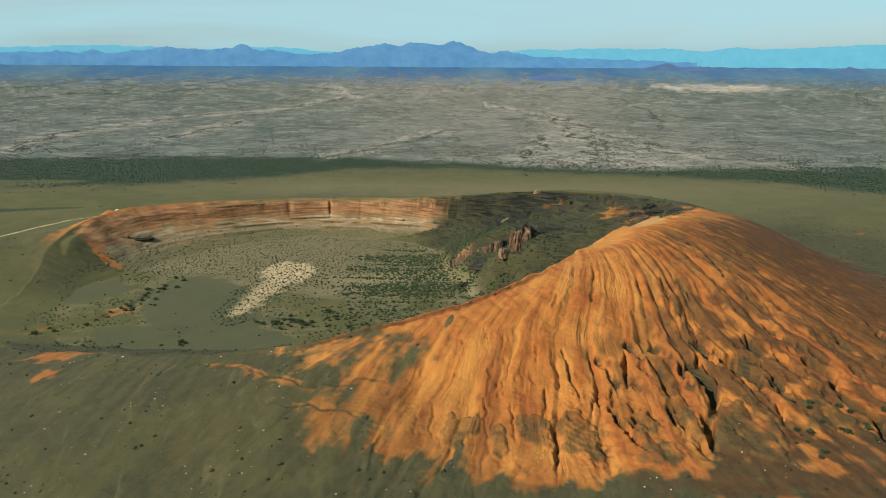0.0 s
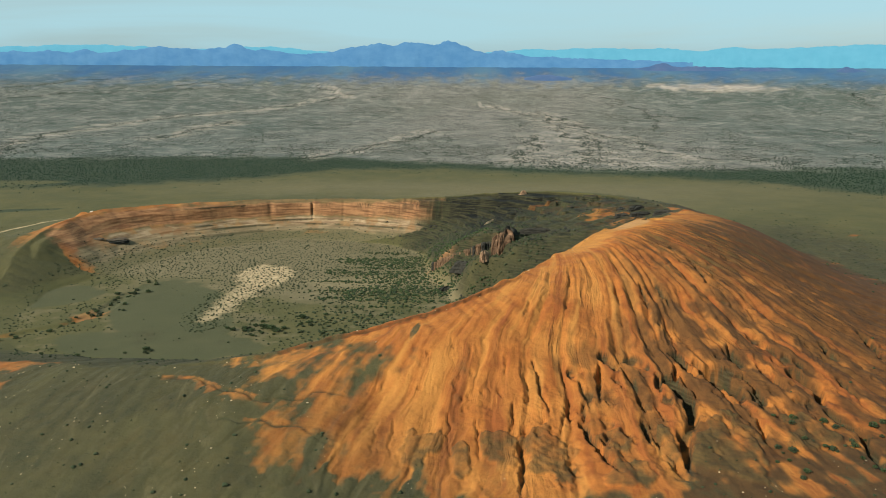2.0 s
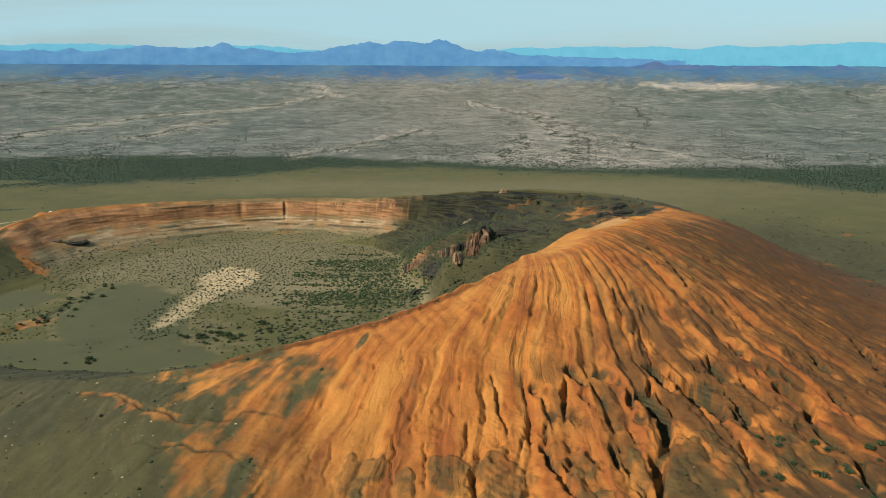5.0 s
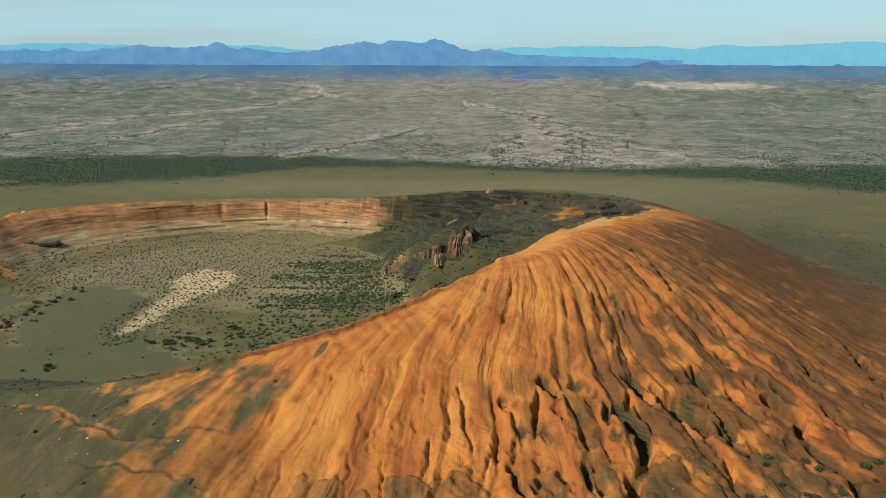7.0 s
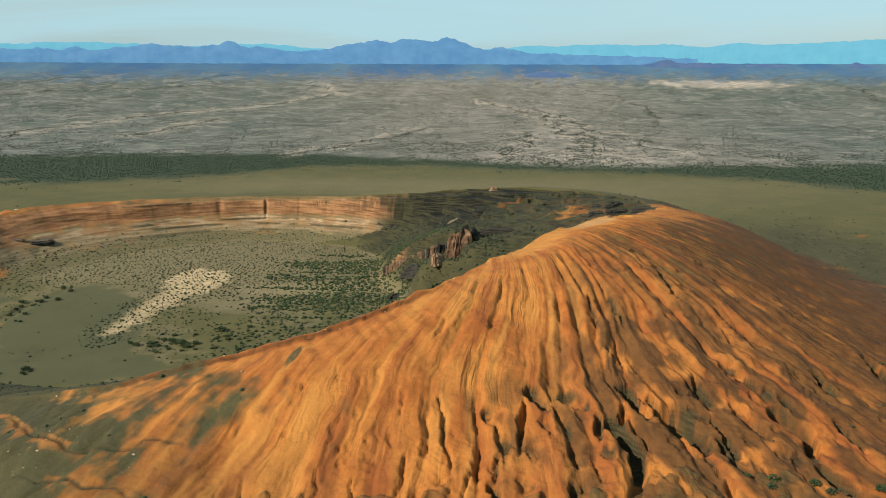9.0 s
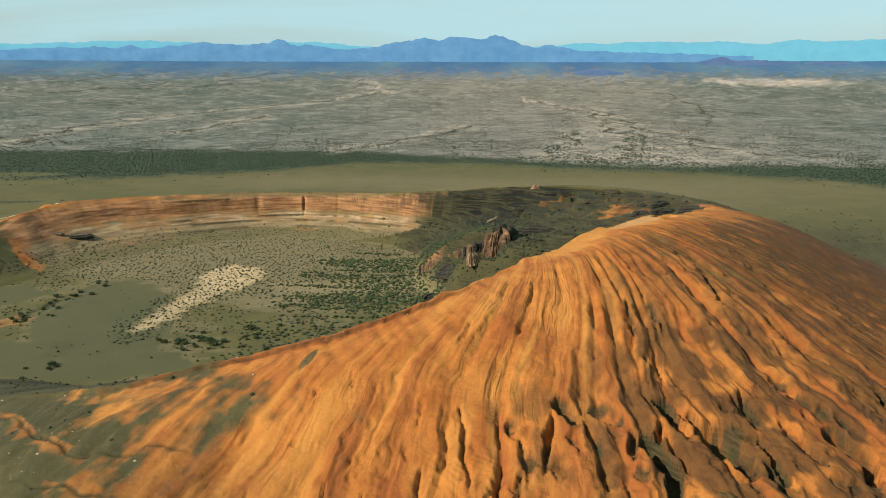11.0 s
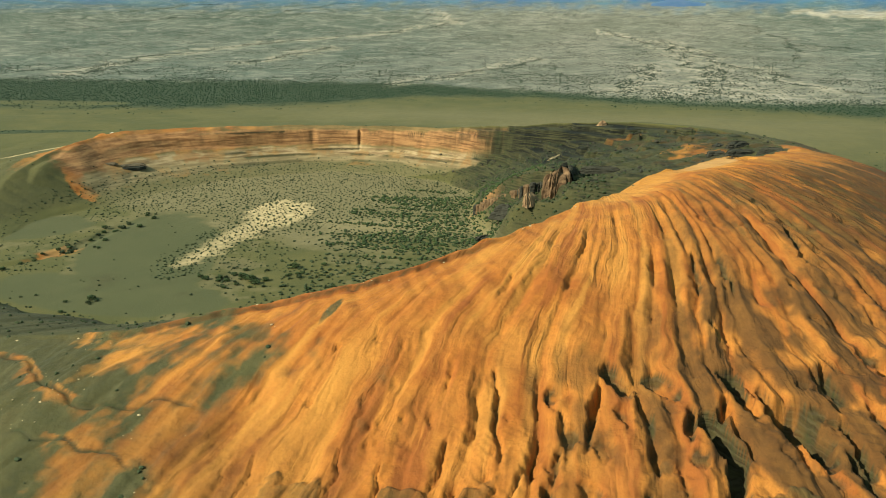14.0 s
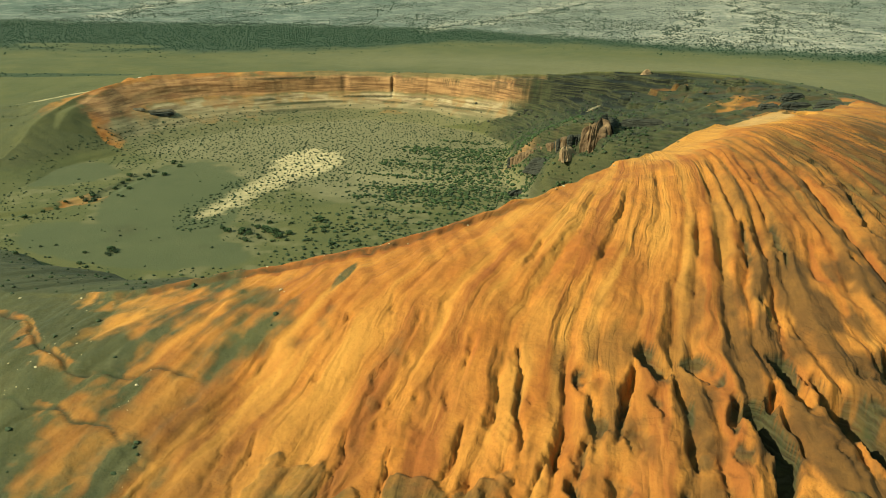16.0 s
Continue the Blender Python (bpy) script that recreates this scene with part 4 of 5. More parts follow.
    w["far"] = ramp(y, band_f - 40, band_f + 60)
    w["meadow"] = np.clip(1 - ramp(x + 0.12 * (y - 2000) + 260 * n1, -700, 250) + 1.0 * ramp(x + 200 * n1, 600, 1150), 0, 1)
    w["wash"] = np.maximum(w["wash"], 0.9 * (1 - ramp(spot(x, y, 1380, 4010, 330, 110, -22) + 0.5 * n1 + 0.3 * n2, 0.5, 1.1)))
    # painted haze, growing with distance from the camera's side
    w["horizon_haze"] = ramp(np.hypot(x - 50, y - 100) + 160 * n1, 4050, 4600)
    return w


xs = grid_line([(-620, -480, 2.6), (-480, -210, 1.7), (-210, -40, 1.1), (-40, 330, 0.8), (330, 520, 2.2)])
xs = stretched(-620, -5200, 3.5, 1.045)[::-1] + xs + stretched(520, 5300, 3.5, 1.045)
ys = grid_line([(340, 365, 1.2), (365, 580, 0.8), (580, 700, 1.2), (700, 1060, 2.2), (1060, 1250, 1.0)])
ys = stretched(340, -5200, 2.0, 1.08)[::-1] + ys + stretched(1250, 5200, 2.8, 1.018)
GX, GY = np.meshgrid(np.array(xs), np.array(ys))
GZ, form = shape(GX, GY)
ground_mesh = sheet("ground", GX, GY, GZ)
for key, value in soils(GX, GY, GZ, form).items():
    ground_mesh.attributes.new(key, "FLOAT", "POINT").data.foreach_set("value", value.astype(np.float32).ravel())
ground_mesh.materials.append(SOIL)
ground = tagged(new("ground", ground_mesh), "eroded orange tuff cone with crater and scrub plain", "ground", kind="structure")


def at_ground(x, y):
    return float(ground_height(np.array([float(x)]), np.array([float(y)]))[0])


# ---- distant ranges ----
# air haze over the ranges is painted: blue tones that glow by emission
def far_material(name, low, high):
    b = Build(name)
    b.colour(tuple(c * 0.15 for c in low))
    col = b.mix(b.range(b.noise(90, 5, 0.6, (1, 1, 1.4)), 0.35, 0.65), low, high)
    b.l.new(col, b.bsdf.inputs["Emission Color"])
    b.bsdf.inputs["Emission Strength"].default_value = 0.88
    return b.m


def mountain(label, skyline, dist, mat, seed, rough, base=204):
    """A range from its skyline, bearings in degrees and heights in metres over the plain's edge: one part from saddle to saddle."""
    root = tagged(new("mountain_range", None), label, "mountain", group="ranges on the horizon")
    saddles = [k for k in range(1, len(skyline) - 1) if skyline[k][1] < skyline[k - 1][1] and skyline[k][1] <= skyline[k + 1][1]]
    ends = [0] + saddles + [len(skyline) - 1]
    for first, last in zip(ends[:-1], ends[1:]):
        az0, az1 = skyline[first][0], skyline[last][0]
        n, k = int((az1 - az0) * 16) + 8, 16
        az = np.linspace(az0, az1, n)
        top = np.interp(az, [p[0] for p in skyline], [p[1] for p in skyline])
        A, V = np.meshgrid(az, np.linspace(0, 1, k))
        spur = layers(A * 0.9, V * 1.2, seed, 3)
        ridge_line = np.sin(np.pi * np.clip(V, 0, 1)) ** 0.8
        h = top[None, :] * ridge_line * (1 + rough * 0.5 * spur * (1 - 0.6 * ridge_line)) + rough * 5 * layers(A * 2.5, V * 3, seed + 3, 3) * ridge_line
        R = dist - 170 + 200 * V + 12 * spur
        rad = np.radians(A)
        me = sheet("ridge", 8 + R * np.sin(rad), 100 + R * np.cos(rad), base + 6 + h * 1.06)
        me.materials.append(mat)
        new("ridge", me).parent = root
    return root


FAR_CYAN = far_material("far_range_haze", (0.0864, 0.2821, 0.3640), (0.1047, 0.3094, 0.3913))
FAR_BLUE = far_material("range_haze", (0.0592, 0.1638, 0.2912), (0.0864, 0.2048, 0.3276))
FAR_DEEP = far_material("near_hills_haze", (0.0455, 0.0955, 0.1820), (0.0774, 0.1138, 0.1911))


def bearing(px, height):
    return math.degrees(math.atan((px - 775) / 1400)), height


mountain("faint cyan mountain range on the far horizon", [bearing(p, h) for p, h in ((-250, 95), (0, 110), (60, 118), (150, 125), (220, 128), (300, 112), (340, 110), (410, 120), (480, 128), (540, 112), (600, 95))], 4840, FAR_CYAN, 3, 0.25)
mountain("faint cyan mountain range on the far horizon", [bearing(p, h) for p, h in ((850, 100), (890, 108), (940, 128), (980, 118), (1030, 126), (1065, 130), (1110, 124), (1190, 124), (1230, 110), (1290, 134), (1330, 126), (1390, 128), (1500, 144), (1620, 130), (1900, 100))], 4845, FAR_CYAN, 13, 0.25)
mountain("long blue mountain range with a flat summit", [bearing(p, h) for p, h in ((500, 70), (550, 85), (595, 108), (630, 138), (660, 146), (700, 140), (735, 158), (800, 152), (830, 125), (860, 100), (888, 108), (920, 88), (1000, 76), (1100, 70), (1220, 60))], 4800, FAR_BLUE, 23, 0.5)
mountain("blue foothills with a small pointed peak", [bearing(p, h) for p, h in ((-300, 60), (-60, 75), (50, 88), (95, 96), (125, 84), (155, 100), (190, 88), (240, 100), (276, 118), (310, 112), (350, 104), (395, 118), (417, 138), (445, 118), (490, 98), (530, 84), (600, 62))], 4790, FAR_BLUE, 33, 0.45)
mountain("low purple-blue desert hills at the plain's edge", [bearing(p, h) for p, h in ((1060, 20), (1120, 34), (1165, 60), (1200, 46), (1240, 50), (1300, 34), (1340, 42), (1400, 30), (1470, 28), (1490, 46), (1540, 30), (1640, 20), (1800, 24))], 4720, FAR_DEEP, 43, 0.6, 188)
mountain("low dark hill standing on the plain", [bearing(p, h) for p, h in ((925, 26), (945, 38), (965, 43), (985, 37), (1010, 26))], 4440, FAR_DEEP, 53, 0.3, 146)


# ---- scrub ----
def tri_mesh(name, verts, tris, mat, smooth=False):
    me = bpy.data.meshes.new(name)
    me.vertices.add(len(verts))
    me.vertices.foreach_set("co", verts.astype(np.float32).ravel())
    me.loops.add(tris.size)
    me.loops.foreach_set("vertex_index", tris.astype(np.int32).ravel())
    me.polygons.add(len(tris))
    me.polygons.foreach_set("loop_start", np.arange(0, tris.size, 3, dtype=np.int32))
    me.polygons.foreach_set("use_smooth", np.full(len(tris), smooth))
    me.update(calc_edges=True)
    me.materials.append(mat)
    return me


def lump(rng, squash=0.75, jag=0.28, coarse=False):
    """A small uneven clump of twigs and leaves: twenty faces, or eight for the distance."""
    bm = bmesh.new()
    bmesh.ops.create_icosphere(bm, subdivisions=1, radius=1.0)
    v = np.array([p.co[:] for p in bm.verts])
    t = np.array([[q.index for q in f.verts] for f in bm.faces])
    bm.free()
    if coarse:
        v = np.array([[1, 0, 0], [0, 1, 0], [-1, 0, 0], [0, -1, 0], [0, 0, 1], [0, 0, -1]], float)
        t = np.array([[0, 1, 4], [1, 2, 4], [2, 3, 4], [3, 0, 4], [1, 0, 5], [2, 1, 5], [3, 2, 5], [0, 3, 5]])
    v = v * (1 + jag * rng.uniform(-1, 1, (len(v), 1)))
    v[:, 2] = v[:, 2] * squash + squash * 0.55
    return v, t


def scatter(name, label, points, sizes, mat, seed, squash=0.75, category="shrub", coarse=False):
    rng = np.random.default_rng(seed)
    shapes = [lump(rng, squash, coarse=coarse) for _ in range(7)]
    points, sizes = np.asarray(points), np.asarray(sizes)
    zs = ground_height(points[:, 0], points[:, 1])
    allv, allt, base = [], [], 0
    pick = rng.integers(0, 7, len(points))
    for k, (v, t) in enumerate(shapes):
        sel = np.where(pick == k)[0]
        turn = rng.uniform(0, 2 * np.pi, len(sel))
        c, q = np.cos(turn)[:, None], np.sin(turn)[:, None]
        sz = sizes[sel][:, None]
        wide = rng.uniform(0.8, 1.3, (len(sel), 1))
        X = (v[None, :, 0] * c - v[None, :, 1] * q) * sz * wide + points[sel, 0][:, None]
        Y = (v[None, :, 0] * q + v[None, :, 1] * c) * sz + points[sel, 1][:, None]
        Z = v[None, :, 2] * sz + zs[sel][:, None] - 0.12 * sz
        allv.append(np.stack([X, Y, Z], -1).reshape(-1, 3))
        allt.append((t[None] + (np.arange(len(sel)) * len(v))[:, None, None] + base).reshape(-1, 3))
        base += len(sel) * len(v)
    me = tri_mesh(name, np.concatenate(allv), np.concatenate(allt), mat)
    return tagged(new(name, me), label, category, kind="stuff")


def jittered(x0, x1, y0, y1, step, seed):
    rng = np.random.default_rng(seed)
    gx, gy = np.meshgrid(np.arange(x0, x1, step), np.arange(y0, y1, step))
    gx = gx + rng.uniform(-0.45, 0.45, gx.shape) * step
    gy = gy + rng.uniform(-0.45, 0.45, gy.shape) * step
    return gx.ravel(), gy.ravel(), rng.uniform(0, 1, gx.size), rng.uniform(0, 1, gx.size)


# creosote on the crater floor
x, y, pick, size = jittered(-520, 130, 640, 1220, 4.3, 101)
z, f = shape(x, y)
soil = soils(x, y, z, f)
on_floor = f["inside"] * (1 - ramp(f["s"], 0.35, 0.55)) * (1 - soil["playa"]) * (1 - arc(f["deg"], 222, 350, 6) * ramp(f["s"], 0.02, 0.14))
clump = layers(x / 38, y / 38, 81, 3)
chance = on_floor * np.where(y > 925, 0.85, 0.16 + 0.5 * ramp(clump, -0.05, 0.35))
tail_d, tail_a = strip(x, y, TAIL)
ring = np.maximum(1 - ramp(tail_d + 10 * clump, 18, 36), 1 - ramp(spot(x, y, -188, 935, 60, 78, 8) + 0.5 * clump, 0.8, 1.2))
chance = np.maximum(chance, 0.80 * ramp(x, -150, -90) * on_floor * ramp(y, 700, 740) * ramp(clump, -0.5, 0.1))
chance = np.maximum(chance * (1 - 0.5 * soil["pale"]), 0.97 * ring * (f["s"] < 0.1) * (1 - 0.22 * soil["pale"]))
chance = np.maximum(chance, 0.75 * on_floor * ramp(x, -70, 0) * (y > 850))
chance = np.where((soil["playa"] > 0.5) & (ring < 0.3), 0.006, chance)
keep = pick < chance
scatter("creosote_scrub", "dusty grey-green creosote bushes dotting the crater floor", np.stack([x, y], 1)[keep], ((0.5 + 0.75 * size ** 2) * (1 + 0.12 * np.clip(ring, 0, 1) + 0.55 * ramp(x, -150, -90) * (y < 900)))[keep], LEAF_DUSTY, 102)
# greener thicket below the eastern wall
x, y, pick, size = jittered(-140, 80, 790, 1080, 4.0, 103)
z, f = shape(x, y)
chance = 0.9 * (1 - ramp(spot(x, y, -16, 935, 100, 118, 10) + 1.3 * layers(x / 130, y / 13, 82, 3), 0.45, 1.05)) * (1 - ramp(f["s"], 0.2, 0.38))
keep = pick < chance
scatter("thicket", "bright green desert thicket along the crater wall", np.stack([x, y], 1)[keep], (0.8 + 1.3 * size ** 1.5)[keep], LEAF_GREEN, 104)
# sparse bushes on slopes, hill and shoulder
x, y, pick, size = jittered(-620, 640, 340, 1300, 5.8, 105)
z, f = shape(x, y)
soil = soils(x, y, z, f)
lower_right = (1 - ramp(spot(x, y, 235, 392, 60, 40), 0.6, 1.2)) * 0.55
chance = 0.30 * soil["dark"] * (1 - ramp(soil["orange"], 0.0, 0.3)) * (0.4 + ramp(layers(x / 50, y / 50, 83, 3), -0.2, 0.4))
chance = np.maximum(chance, 0.55 * f["inside"] * arc(f["deg"], 290, 62, 8) * ramp(f["s"], 0.1, 0.3) * ramp(layers(x / 45, y / 30, 79, 3), -0.1, 0.35))
chance = np.maximum(chance, lower_right * (1 - soil["orange"]))
chance = np.maximum(chance, np.where(f["inside"], 0, 0.45 * arc(f["deg"], 62, 108, 5) * (1 - ramp(f["d"], 4, 26))))
chance = np.maximum(chance, np.where(f["inside"], 0, 0.5 * arc(f["deg"], 338, 40, 8) * ramp(f["so"], 0.72, 0.95) * (1 - ramp(f["d"], 330, 450)) * ramp(layers(x / 60, y / 60, 84, 2), -0.25, 0.3)))
chance = np.maximum(chance, 0.02 * np.where(f["inside"], 0, soil["orange"] * ramp(f["so"], 0.55, 0.8)))
keep = pick < chance
scatter("slope_scrub", "small dark bushes scattered over the dry slopes", np.stack([x, y], 1)[keep], (0.4 + 1.0 * size ** 3)[keep], LEAF_DUSTY, 106)
# belt of scrub beyond the crater
x, y, pick, size = jittered(-1400, 1250, 1050, 2080, 6.6, 107)
z, f = shape(x, y)
soil = soils(x, y, z, f)
edge = between(BAND_NEAR, x)
chance = 0.85 * soil["scrub"] * (0.45 + 0.55 * ramp(y - edge, 0, 120)) + 0.06 * (y > edge - 40) * (y < edge)
keep = pick < chance
scatter("scrub_belt", "dark green belt of desert scrub on the plain", np.stack([x, y], 1)[keep], (0.8 + 1.25 * size)[keep], LEAF_BELT, 108, 0.75, coarse=True)
# far bushes, thickest along the dry washes
rng = np.random.default_rng(109)
px_, py_, ps_ = [], [], []
for line in WASHES:
    for (ax, ay), (bx, by) in zip(line[:-1], line[1:]):
        n = int(math.hypot(bx - ax, by - ay) / 2.6)
        t = rng.uniform(0, 1, n)
        off = rng.normal(0, 1, (n, 2)) * 8
        wx, wy = ax + (bx - ax) * t, ay + (by - ay) * t
        px_.append(wx + off[:, 0] + 45 * grain(wx / 160, wy / 160, 85) + 16 * grain(wx / 45, wy / 45, 87))
        py_.append(wy + off[:, 1] + 45 * grain(wx / 160, wy / 160, 86))
        ps_.append(rng.uniform(1.0, 2.7, n))
n = 90000
fx, fy = rng.uniform(-2200, 2300, n), 1780 + 2500 * rng.uniform(0, 1, n) ** 1.6
fkeep = (fy > between(BAND_FAR, fx)) & (layers(fx / 150, fy / 260, 88, 4) + rng.uniform(-0.5, 0.5, n) > 0.06) & (np.abs(fx) < 0.62 * fy + 120) & (fy < 3950)
px_.append(fx[fkeep]), py_.append(fy[fkeep]), ps_.append(rng.uniform(0.9, 2.4, fkeep.sum()))
scatter("wash_scrub", "dark bushes lining dry washes across the plain", np.stack([np.concatenate(px_), np.concatenate(py_)], 1), np.concatenate(ps_), LEAF_PLAIN, 110, 0.7, coarse=True)
# dark rubble under the eastern rim
x, y, pick, size = jittered(-60, 330, 780, 1180, 5.0, 113)
z, f = shape(x, y)
soil = soils(x, y, z, f)
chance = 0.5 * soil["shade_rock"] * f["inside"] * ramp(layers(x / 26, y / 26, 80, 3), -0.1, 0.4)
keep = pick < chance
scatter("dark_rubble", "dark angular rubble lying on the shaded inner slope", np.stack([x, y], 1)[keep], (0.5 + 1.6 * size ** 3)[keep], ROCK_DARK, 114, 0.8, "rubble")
# pale stones
x, y, pick, size = jittered(-330, 330, 345, 620, 3.4, 111)
z, f = shape(x, y)
soil = soils(x, y, z, f)
chance = np.where(f["inside"], 0, 0.16 * soil["dark"] * (1 - soil["orange"]) * ramp(layers(x / 40, y / 40, 89, 2), -0.2, 0.5) + 0.35 * arc(f["deg"], 282, 322, 3) * (1 - ramp(f["d"], 1, 5)))
keep = pick < chance
scatter("pale_stones", "pale tuff stones strewn on slope and crest", np.stack([x, y], 1)[keep], (0.22 + 0.5 * size ** 3)[keep], ROCK_PALE, 112, 0.6, "stone")


# ---- single shrubs ----
def part(name, me, parent, label=""):
    ob = new(name, me)
    ob.parent = parent
    return tagged(ob, label)


def shrub(seed, mat, label):
    rng = np.random.default_rng(seed)
    root = new("desert_shrub", None)
    stem_v, stem_t = [], []
    for k in range(5):
        a, lean = rng.uniform(0, 2 * np.pi), rng.uniform(0.3, 0.8)
        tip = np.array([math.cos(a) * lean, math.sin(a) * lean, 0.9])
        ring = np.array([[math.cos(q), math.sin(q), 0] for q in np.linspace(0, 2 * np.pi, 6)[:-1]])
        low, high = ring * 0.07 + np.array([0.04 * math.cos(a), 0.04 * math.sin(a), -0.15]), ring * 0.025 + tip
        b = len(stem_v)
        stem_v += list(low) + list(high)
        for q in range(5):
            w = (q + 1) % 5
            stem_t += [[b + q, b + w, b + 5 + w], [b + q, b + 5 + w, b + 5 + q]]
    part("stems", tri_mesh("stems", np.array(stem_v), np.array(stem_t), WOOD), root)
    vs, ts = [], []
    for k in range(70):
        v, t = lump(rng, 0.8, 0.35)
        a, rad, h = rng.uniform(0, 2 * np.pi), math.sqrt(rng.uniform(0, 1)), rng.uniform(0, 1)
        rad *= 0.95 * math.sqrt(max(0.08, 1 - (h - 0.35) ** 2 * 1.8))
        c = np.array([math.cos(a) * rad, math.sin(a) * rad, 0.12 + 0.95 * h])
        ts.append(t + sum(len(q) for q in vs))
        vs.append(v * rng.uniform(0.10, 0.24) + c)
    part("crown", tri_mesh("crown", np.concatenate(vs), np.concatenate(ts), mat), root)
    return tagged(root, label, "shrub", group="large shrubs in the crater")


def plant(root, x, y, size, turn):
    return copy_thing(root, Matrix.LocRotScale((x, y, at_ground(x, y) - 0.1), Euler((0, 0, turn)), (size, size, size * 0.85)))


rng = np.random.default_rng(121)
kinds = [shrub(122, LEAF_GREEN, "green mesquite shrub on the crater floor"), shrub(123, LEAF_DUSTY, "dusty olive shrub on dry ground"), shrub(124, LEAF_GREEN, "leafy green shrub on grey soil")]
SPOTS = [(-241, 687, 3.6), (-240, 680, 2.0), (-178, 741, 3.0), (-168, 744, 3.4), (-160, 740, 2.6), (-150, 748, 4.2), (-142, 744, 4.6), (-136, 738, 3.6), (-131, 746, 3.0),
         (-119, 779, 4.2), (-97, 790, 2.6), (-350, 735, 3.0), (-339, 760, 2.2), (-326, 790, 3.4), (-385, 705, 3.2), (-372, 716, 2.6), (-318, 862, 3.2)]
for k in range(26):
    t = rng.uniform(0.55, 1.0)
    i = int(t * 8 * 0.999)
    q = t * 8 - i
    (ax, ay), (bx, by) = CHANNEL[i], CHANNEL[i + 1]
    SPOTS.append((ax + (bx - ax) * q + rng.normal(0, 9), ay + (by - ay) * q + rng.normal(0, 9), rng.uniform(1.4, 3.0)))
for k in range(16):
    SPOTS.append((rng.uniform(-330, -230), rng.uniform(640, 690), rng.uniform(0.9, 2.0)))
for k in range(30):
    SPOTS.append((rng.uniform(-185, -70), rng.uniform(722, 770) , rng.uniform(1.2, 2.6)))
for k in range(26):
    SPOTS.append((rng.uniform(185, 262), rng.uniform(372, 425), rng.uniform(1.2, 2.6)))
for k, (sx, sy, size) in enumerate(SPOTS):
    if k < 3:
        ob = kinds[k]
        ob.matrix_basis = Matrix.LocRotScale((sx, sy, at_ground(sx, sy) - 0.1), Euler((0, 0, 1.0 + k)), (size, size, size * 0.85))
    else:
        ob = plant(kinds[0 if k < 12 else k % 3], sx, sy, 1.0, rng.uniform(0, 6.28))
        ob.scale = (size, size, size * 0.85)


# ---- rocks ----
def rock(label, cx, cy, base, length, depth, height, turn, mat, seed, taper=0.25, flutes=0.16, tilt=0.0, top=0.35, flat=1.0, lift=0.0):
    """A weathered block with fluted sides, bedding ledges and an uneven top."""
    n, k = 72, 22
    u = np.linspace(0, 2 * np.pi, n, endpoint=False)
    V = np.linspace(0, 1, k)[:, None]
    c, q = np.cos(u), np.sin(u)
    e = 0.55
    ox, oy = np.sign(c) * np.abs(c) ** e, np.sign(q) * np.abs(q) ** e
    per = grain(3 + c * 2.2, q * 2.2 + seed, seed) + 0.6 * grain(3 + c * 5, q * 5 + seed, seed + 1)
    fine_ = grain(c * 14 + 0 * V, q * 14 + V * 1.5, seed + 2)
    ledge = 0.05 * np.sign(np.sin(V * 19 + 2 * per)) + 0.05 * grain(V * 9 + 0 * u, V * 0 + c * 2, seed + 3)
    rad = (1 - taper * V ** 1.3) * (1 + flutes * per + (0.15 - 0.06 * flat) * fine_ + ledge * flat)
    crown = np.where(V > 0.86, np.sqrt(np.clip(1 - ((V - 0.86) / 0.14) ** 2, 0, 1)) * 0.85 + 0.15 * (1 - (V - 0.86) / 0.14), 1.0)
    rad = rad * crown
    tall = 1 - top * (0.5 + 0.6 * grain(c * 1.3 + 4, q * 1.3, seed + 4))
    X, Y, Z = ox * rad * length / 2, oy * rad * depth / 2, V * height * tall
    X = X + tilt * Z
    Z = Z + lift * X
    a = math.radians(turn)
    verts = np.stack([X * math.cos(a) - Y * math.sin(a), X * math.sin(a) + Y * math.cos(a), Z], -1).reshape(-1, 3)
    idx = np.arange(n * k).reshape(k, n)
    nxt = np.roll(idx, -1, 1)
    tris = np.concatenate([np.stack([idx[:-1], nxt[:-1], nxt[1:]], -1).reshape(-1, 3), np.stack([idx[:-1], nxt[1:], idx[1:]], -1).reshape(-1, 3)])
    cap = np.array([[idx[-1, i], idx[-1, i + 1], idx[-1, 0]] for i in range(1, n - 1)])
    me = tri_mesh("rock_outcrop", verts, np.concatenate([tris, cap]), mat)
    ob = new("rock_outcrop", me)
    ob.location = (cx, cy, base)
    return tagged(ob, label, "rock", group="rock outcrops of the crater")


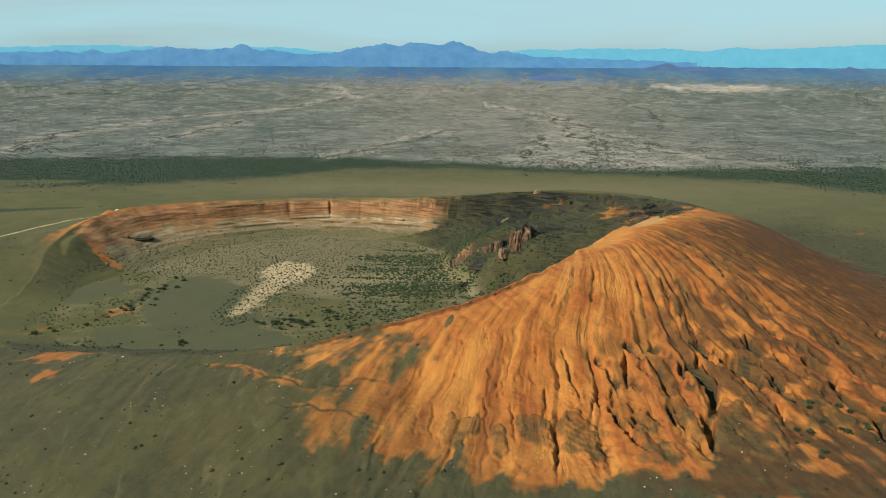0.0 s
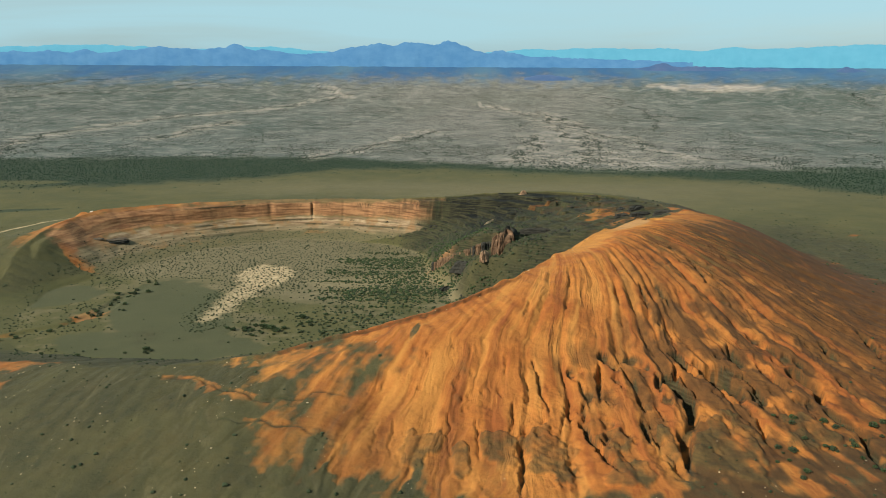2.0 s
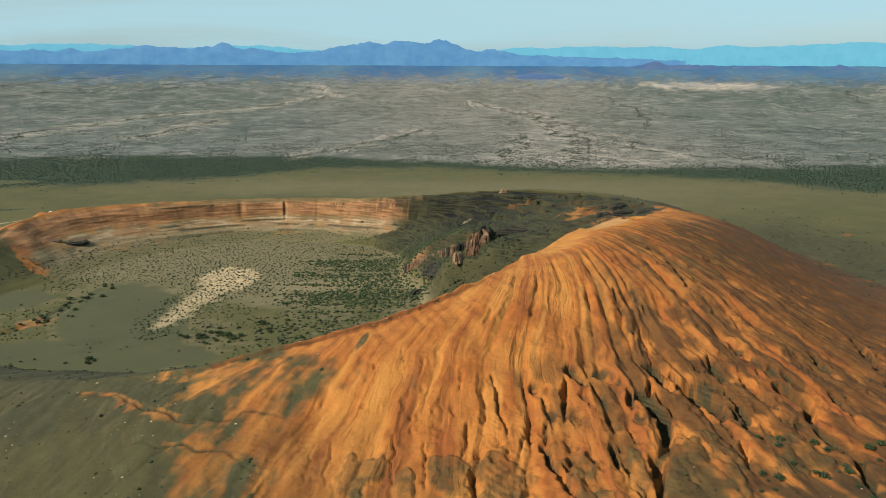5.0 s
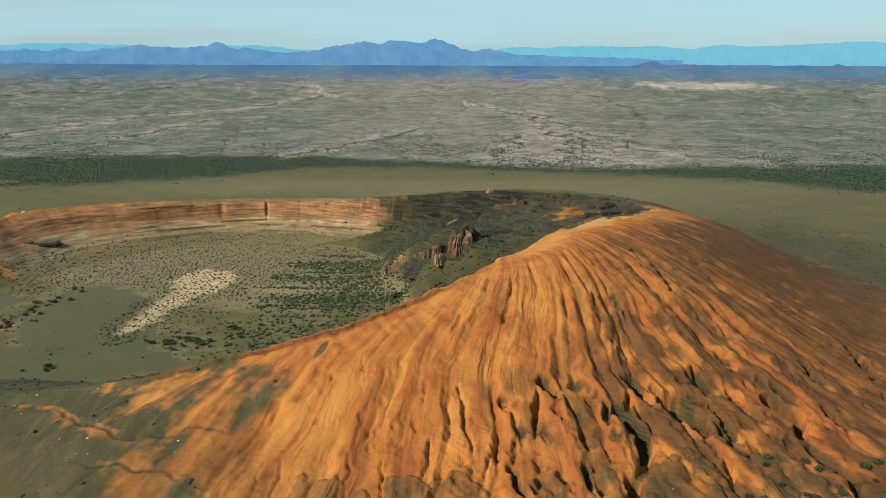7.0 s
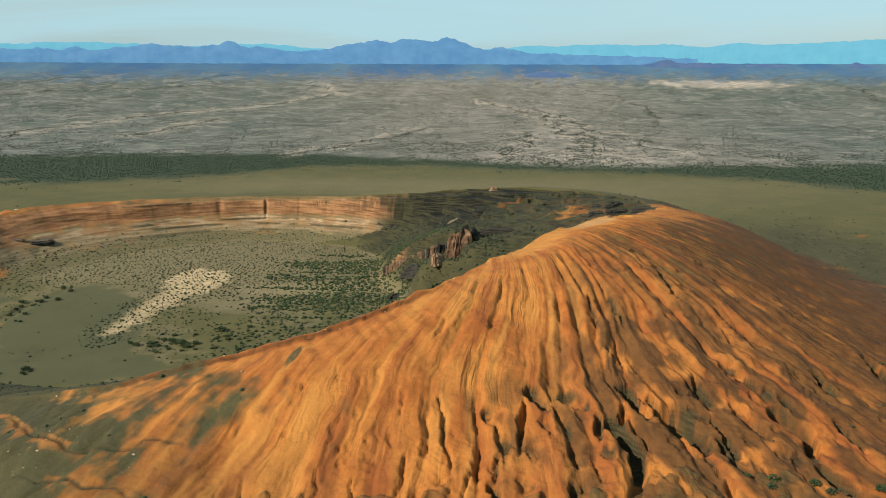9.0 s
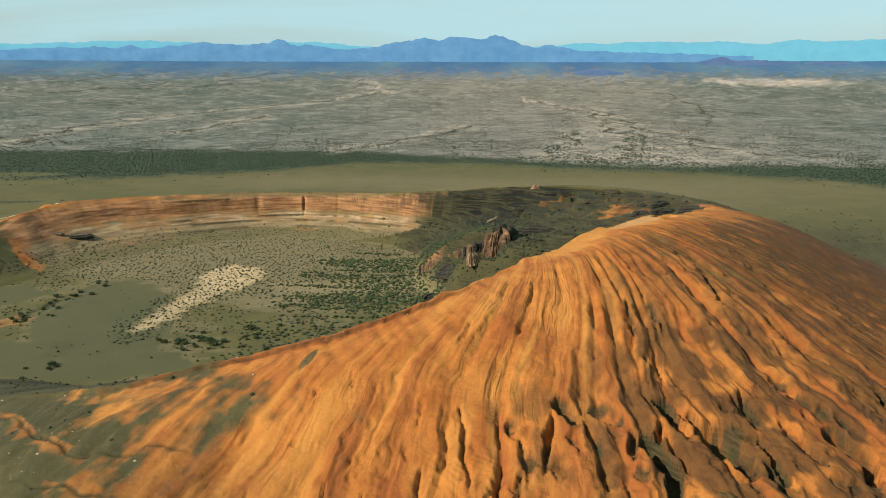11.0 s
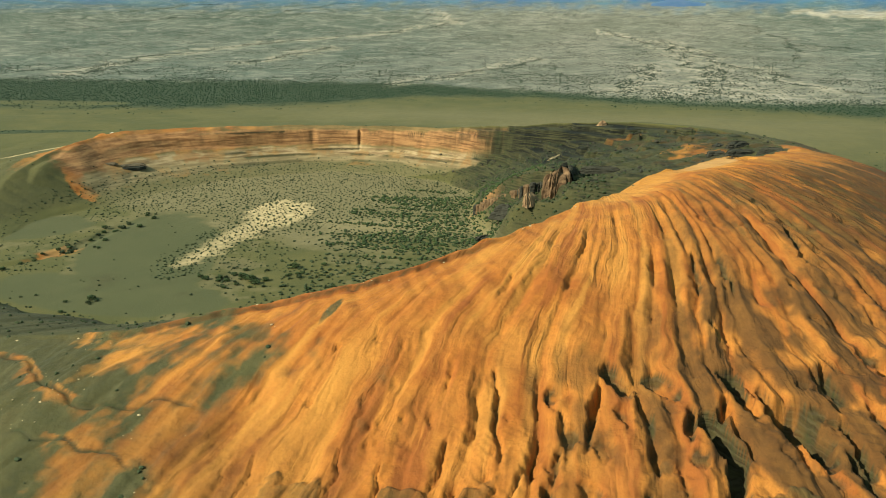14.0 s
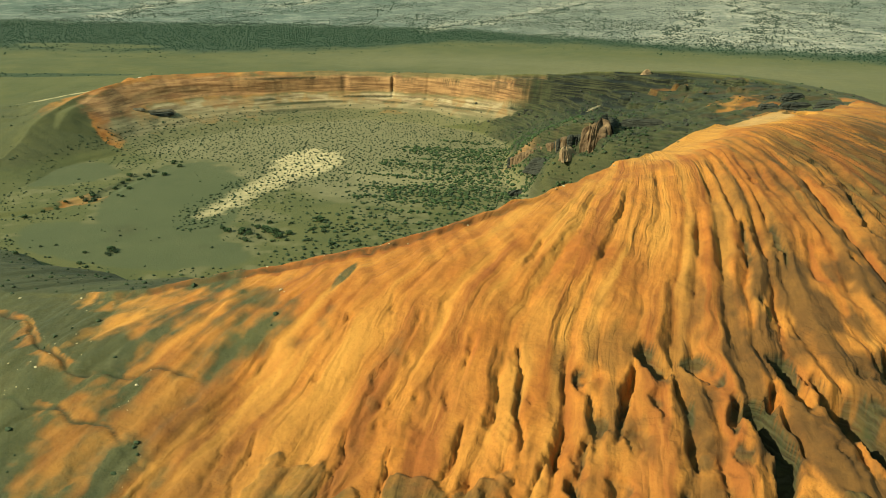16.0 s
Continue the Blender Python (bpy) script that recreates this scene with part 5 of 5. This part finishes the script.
def column_ledge(label, a, b, za, zb, count, seed):
    """A wall of upright joints, column beside column, from one point to another."""
    rng = np.random.default_rng(seed)
    root = tagged(new("rock_ledge", None), label, "rock", group="rock outcrops of the crater")
    for k in range(count):
        t = (k + 0.5) / count
        wide = math.dist(a, b) / count * rng.uniform(0.7, 1.0)
        n = 10
        u = np.linspace(0, 2 * np.pi, n, endpoint=False) + rng.uniform(0, 6)
        rows = []
        for v, r in ((0, 1.1), (0.3, 1.0), (0.34, 0.93), (0.7, 0.97), (0.9, 0.95), (1.0, 0.72)):
            rr = wide * r * (1 + 0.16 * rng.uniform(-1, 1, n))
            rows.append(np.stack([np.cos(u) * rr, np.sin(u) * rr * 1.3, np.full(n, v)], -1))
        V = np.concatenate(rows)
        tall = (9 + 6 * t) * rng.uniform(0.93, 1.05)
        V[:, 2] = V[:, 2] * tall + za + (zb - za) * t
        ang = math.atan2(b[1] - a[1], b[0] - a[0])
        off = rng.normal(0, 0.9)
        px0, py0 = a[0] + (b[0] - a[0]) * t - math.sin(ang) * off, a[1] + (b[1] - a[1]) * t + math.cos(ang) * off
        X, Y = V[:, 0] * math.cos(ang) - V[:, 1] * math.sin(ang) + px0, V[:, 0] * math.sin(ang) + V[:, 1] * math.cos(ang) + py0
        idx = np.arange(len(V)).reshape(-1, n)
        nxt = np.roll(idx, -1, 1)
        tris = np.concatenate([np.stack([idx[:-1], nxt[:-1], nxt[1:]], -1).reshape(-1, 3), np.stack([idx[:-1], nxt[1:], idx[1:]], -1).reshape(-1, 3)])
        cap = np.array([[idx[-1, i], idx[-1, i + 1], idx[-1, 0]] for i in range(1, n - 1)])
        part("column", tri_mesh("column", np.stack([X, Y, V[:, 2]], -1), np.concatenate([tris, cap]), ROCK_COLUMN if rng.uniform() < 0.7 else ROCK_DARK), root)
    return root


column_ledge("long columnar tan rock ledge across the slope", (11, 945), (69, 895), 7, 38, 26, 231)
rock("tall orange rock tower with shadowed clefts", 90, 890, 34, 19, 17, 40, 18, ROCK_TUFF, 202, 0.18, 0.34, 0.08, 0.35, flat=0.5)
rock("broken shoulder of the orange rock tower", 83, 893, 36, 12, 12, 28, -20, ROCK_TUFF, 232, 0.30, 0.36, 0.0, 0.5, flat=0.5)
# dark fin added for the black shade on the tower's right
rock("dark rock fin standing in for the tower's shaded side", 103, 898, 42, 12, 19, 33, -14, ROCK_DARK, 203, 0.20, 0.38, -0.2, 0.45, flat=0.6)
# gap is only in shade; a dark block is added to darken it
rock("dark block filling the shaded gap between tower and ledge", 74, 900, 34, 9, 10, 20, 30, ROCK_DARK, 204, 0.2, 0.36, flat=0.6)
rock("pale curved rock fin below the tower", 69, 858, at_ground(69, 858) - 3, 9, 20, 12, -30, ROCK_FIN, 205, 0.45, 0.20, -0.3, flat=0.3)
rock("dark grey boulder mass under the ledge", 46, 884, 20, 30, 16, 16, -28, ROCK_DARK, 206, 0.55, 0.34, flat=0.6)
rock("dark grey boulder under the ledge", 26, 884, at_ground(26, 884) - 2.5, 22, 12, 7.5, 40, ROCK_DARK, 207, 0.5, 0.34, flat=0.6)
rock("dark rock shelf on the inner slope", 128, 905, at_ground(128, 905) - 2, 34, 8, 8, 6, ROCK_DARK, 217, 0.3, 0.34, flat=0.6)
rock("orange rock knob on the far crater rim", 134, 1121, at_ground(134, 1121) - 3, 14, 7, 9.5, 35, ROCK_FIN, 208, 0.65, 0.2, 0.3)
rock("pale slanting rock rib on the dark slope", 86, 1046, at_ground(86, 1046) - 3, 44, 5, 6.5, 62, ROCK_PALE, 209, 0.5, 0.22)
for k, (rx, ry, l, h, t) in enumerate(((245, 905, 26, 9, 20), (268, 892, 22, 8, -15), (228, 918, 16, 6, 5), (252, 950, 24, 7, 30), (238, 968, 18, 6, 50))):
    rock("dark broken rock ledge near the summit", rx, ry, at_ground(rx, ry) - 2, l, 9, h, t, ROCK_DARK, 210 + k, 0.3, 0.25)
# dark block added where the opening under the slab is only shade
rock("dark block standing in for the shaded hollow at the cliff's foot", -404, 1030, at_ground(-404, 1030) - 1.5, 30, 5, 4.5, 38, ROCK_DARK, 219, 0.1, 0.34, flat=0.6)
rock("weathered rock slab roofing a shaded hollow", -407, 1036, at_ground(-407, 1036) - 1.5, 36, 10, 5.5, 38, ROCK_LEDGE, 214, 0.3, 0.30)
rock("weathered rock slab beside the hollow", -424, 1022, at_ground(-424, 1022) - 1.0, 16, 8, 3.0, 30, ROCK_LEDGE, 218, 0.3, 0.30)
# rock shape standing in for a small white object, not known to be stone
rock("white block for an unidentified object beside the rim track", -455, 1084, at_ground(-455, 1084) - 0.5, 5.5, 3.5, 3.0, 15, ROCK_WHITE, 221, 0.35, 0.2)
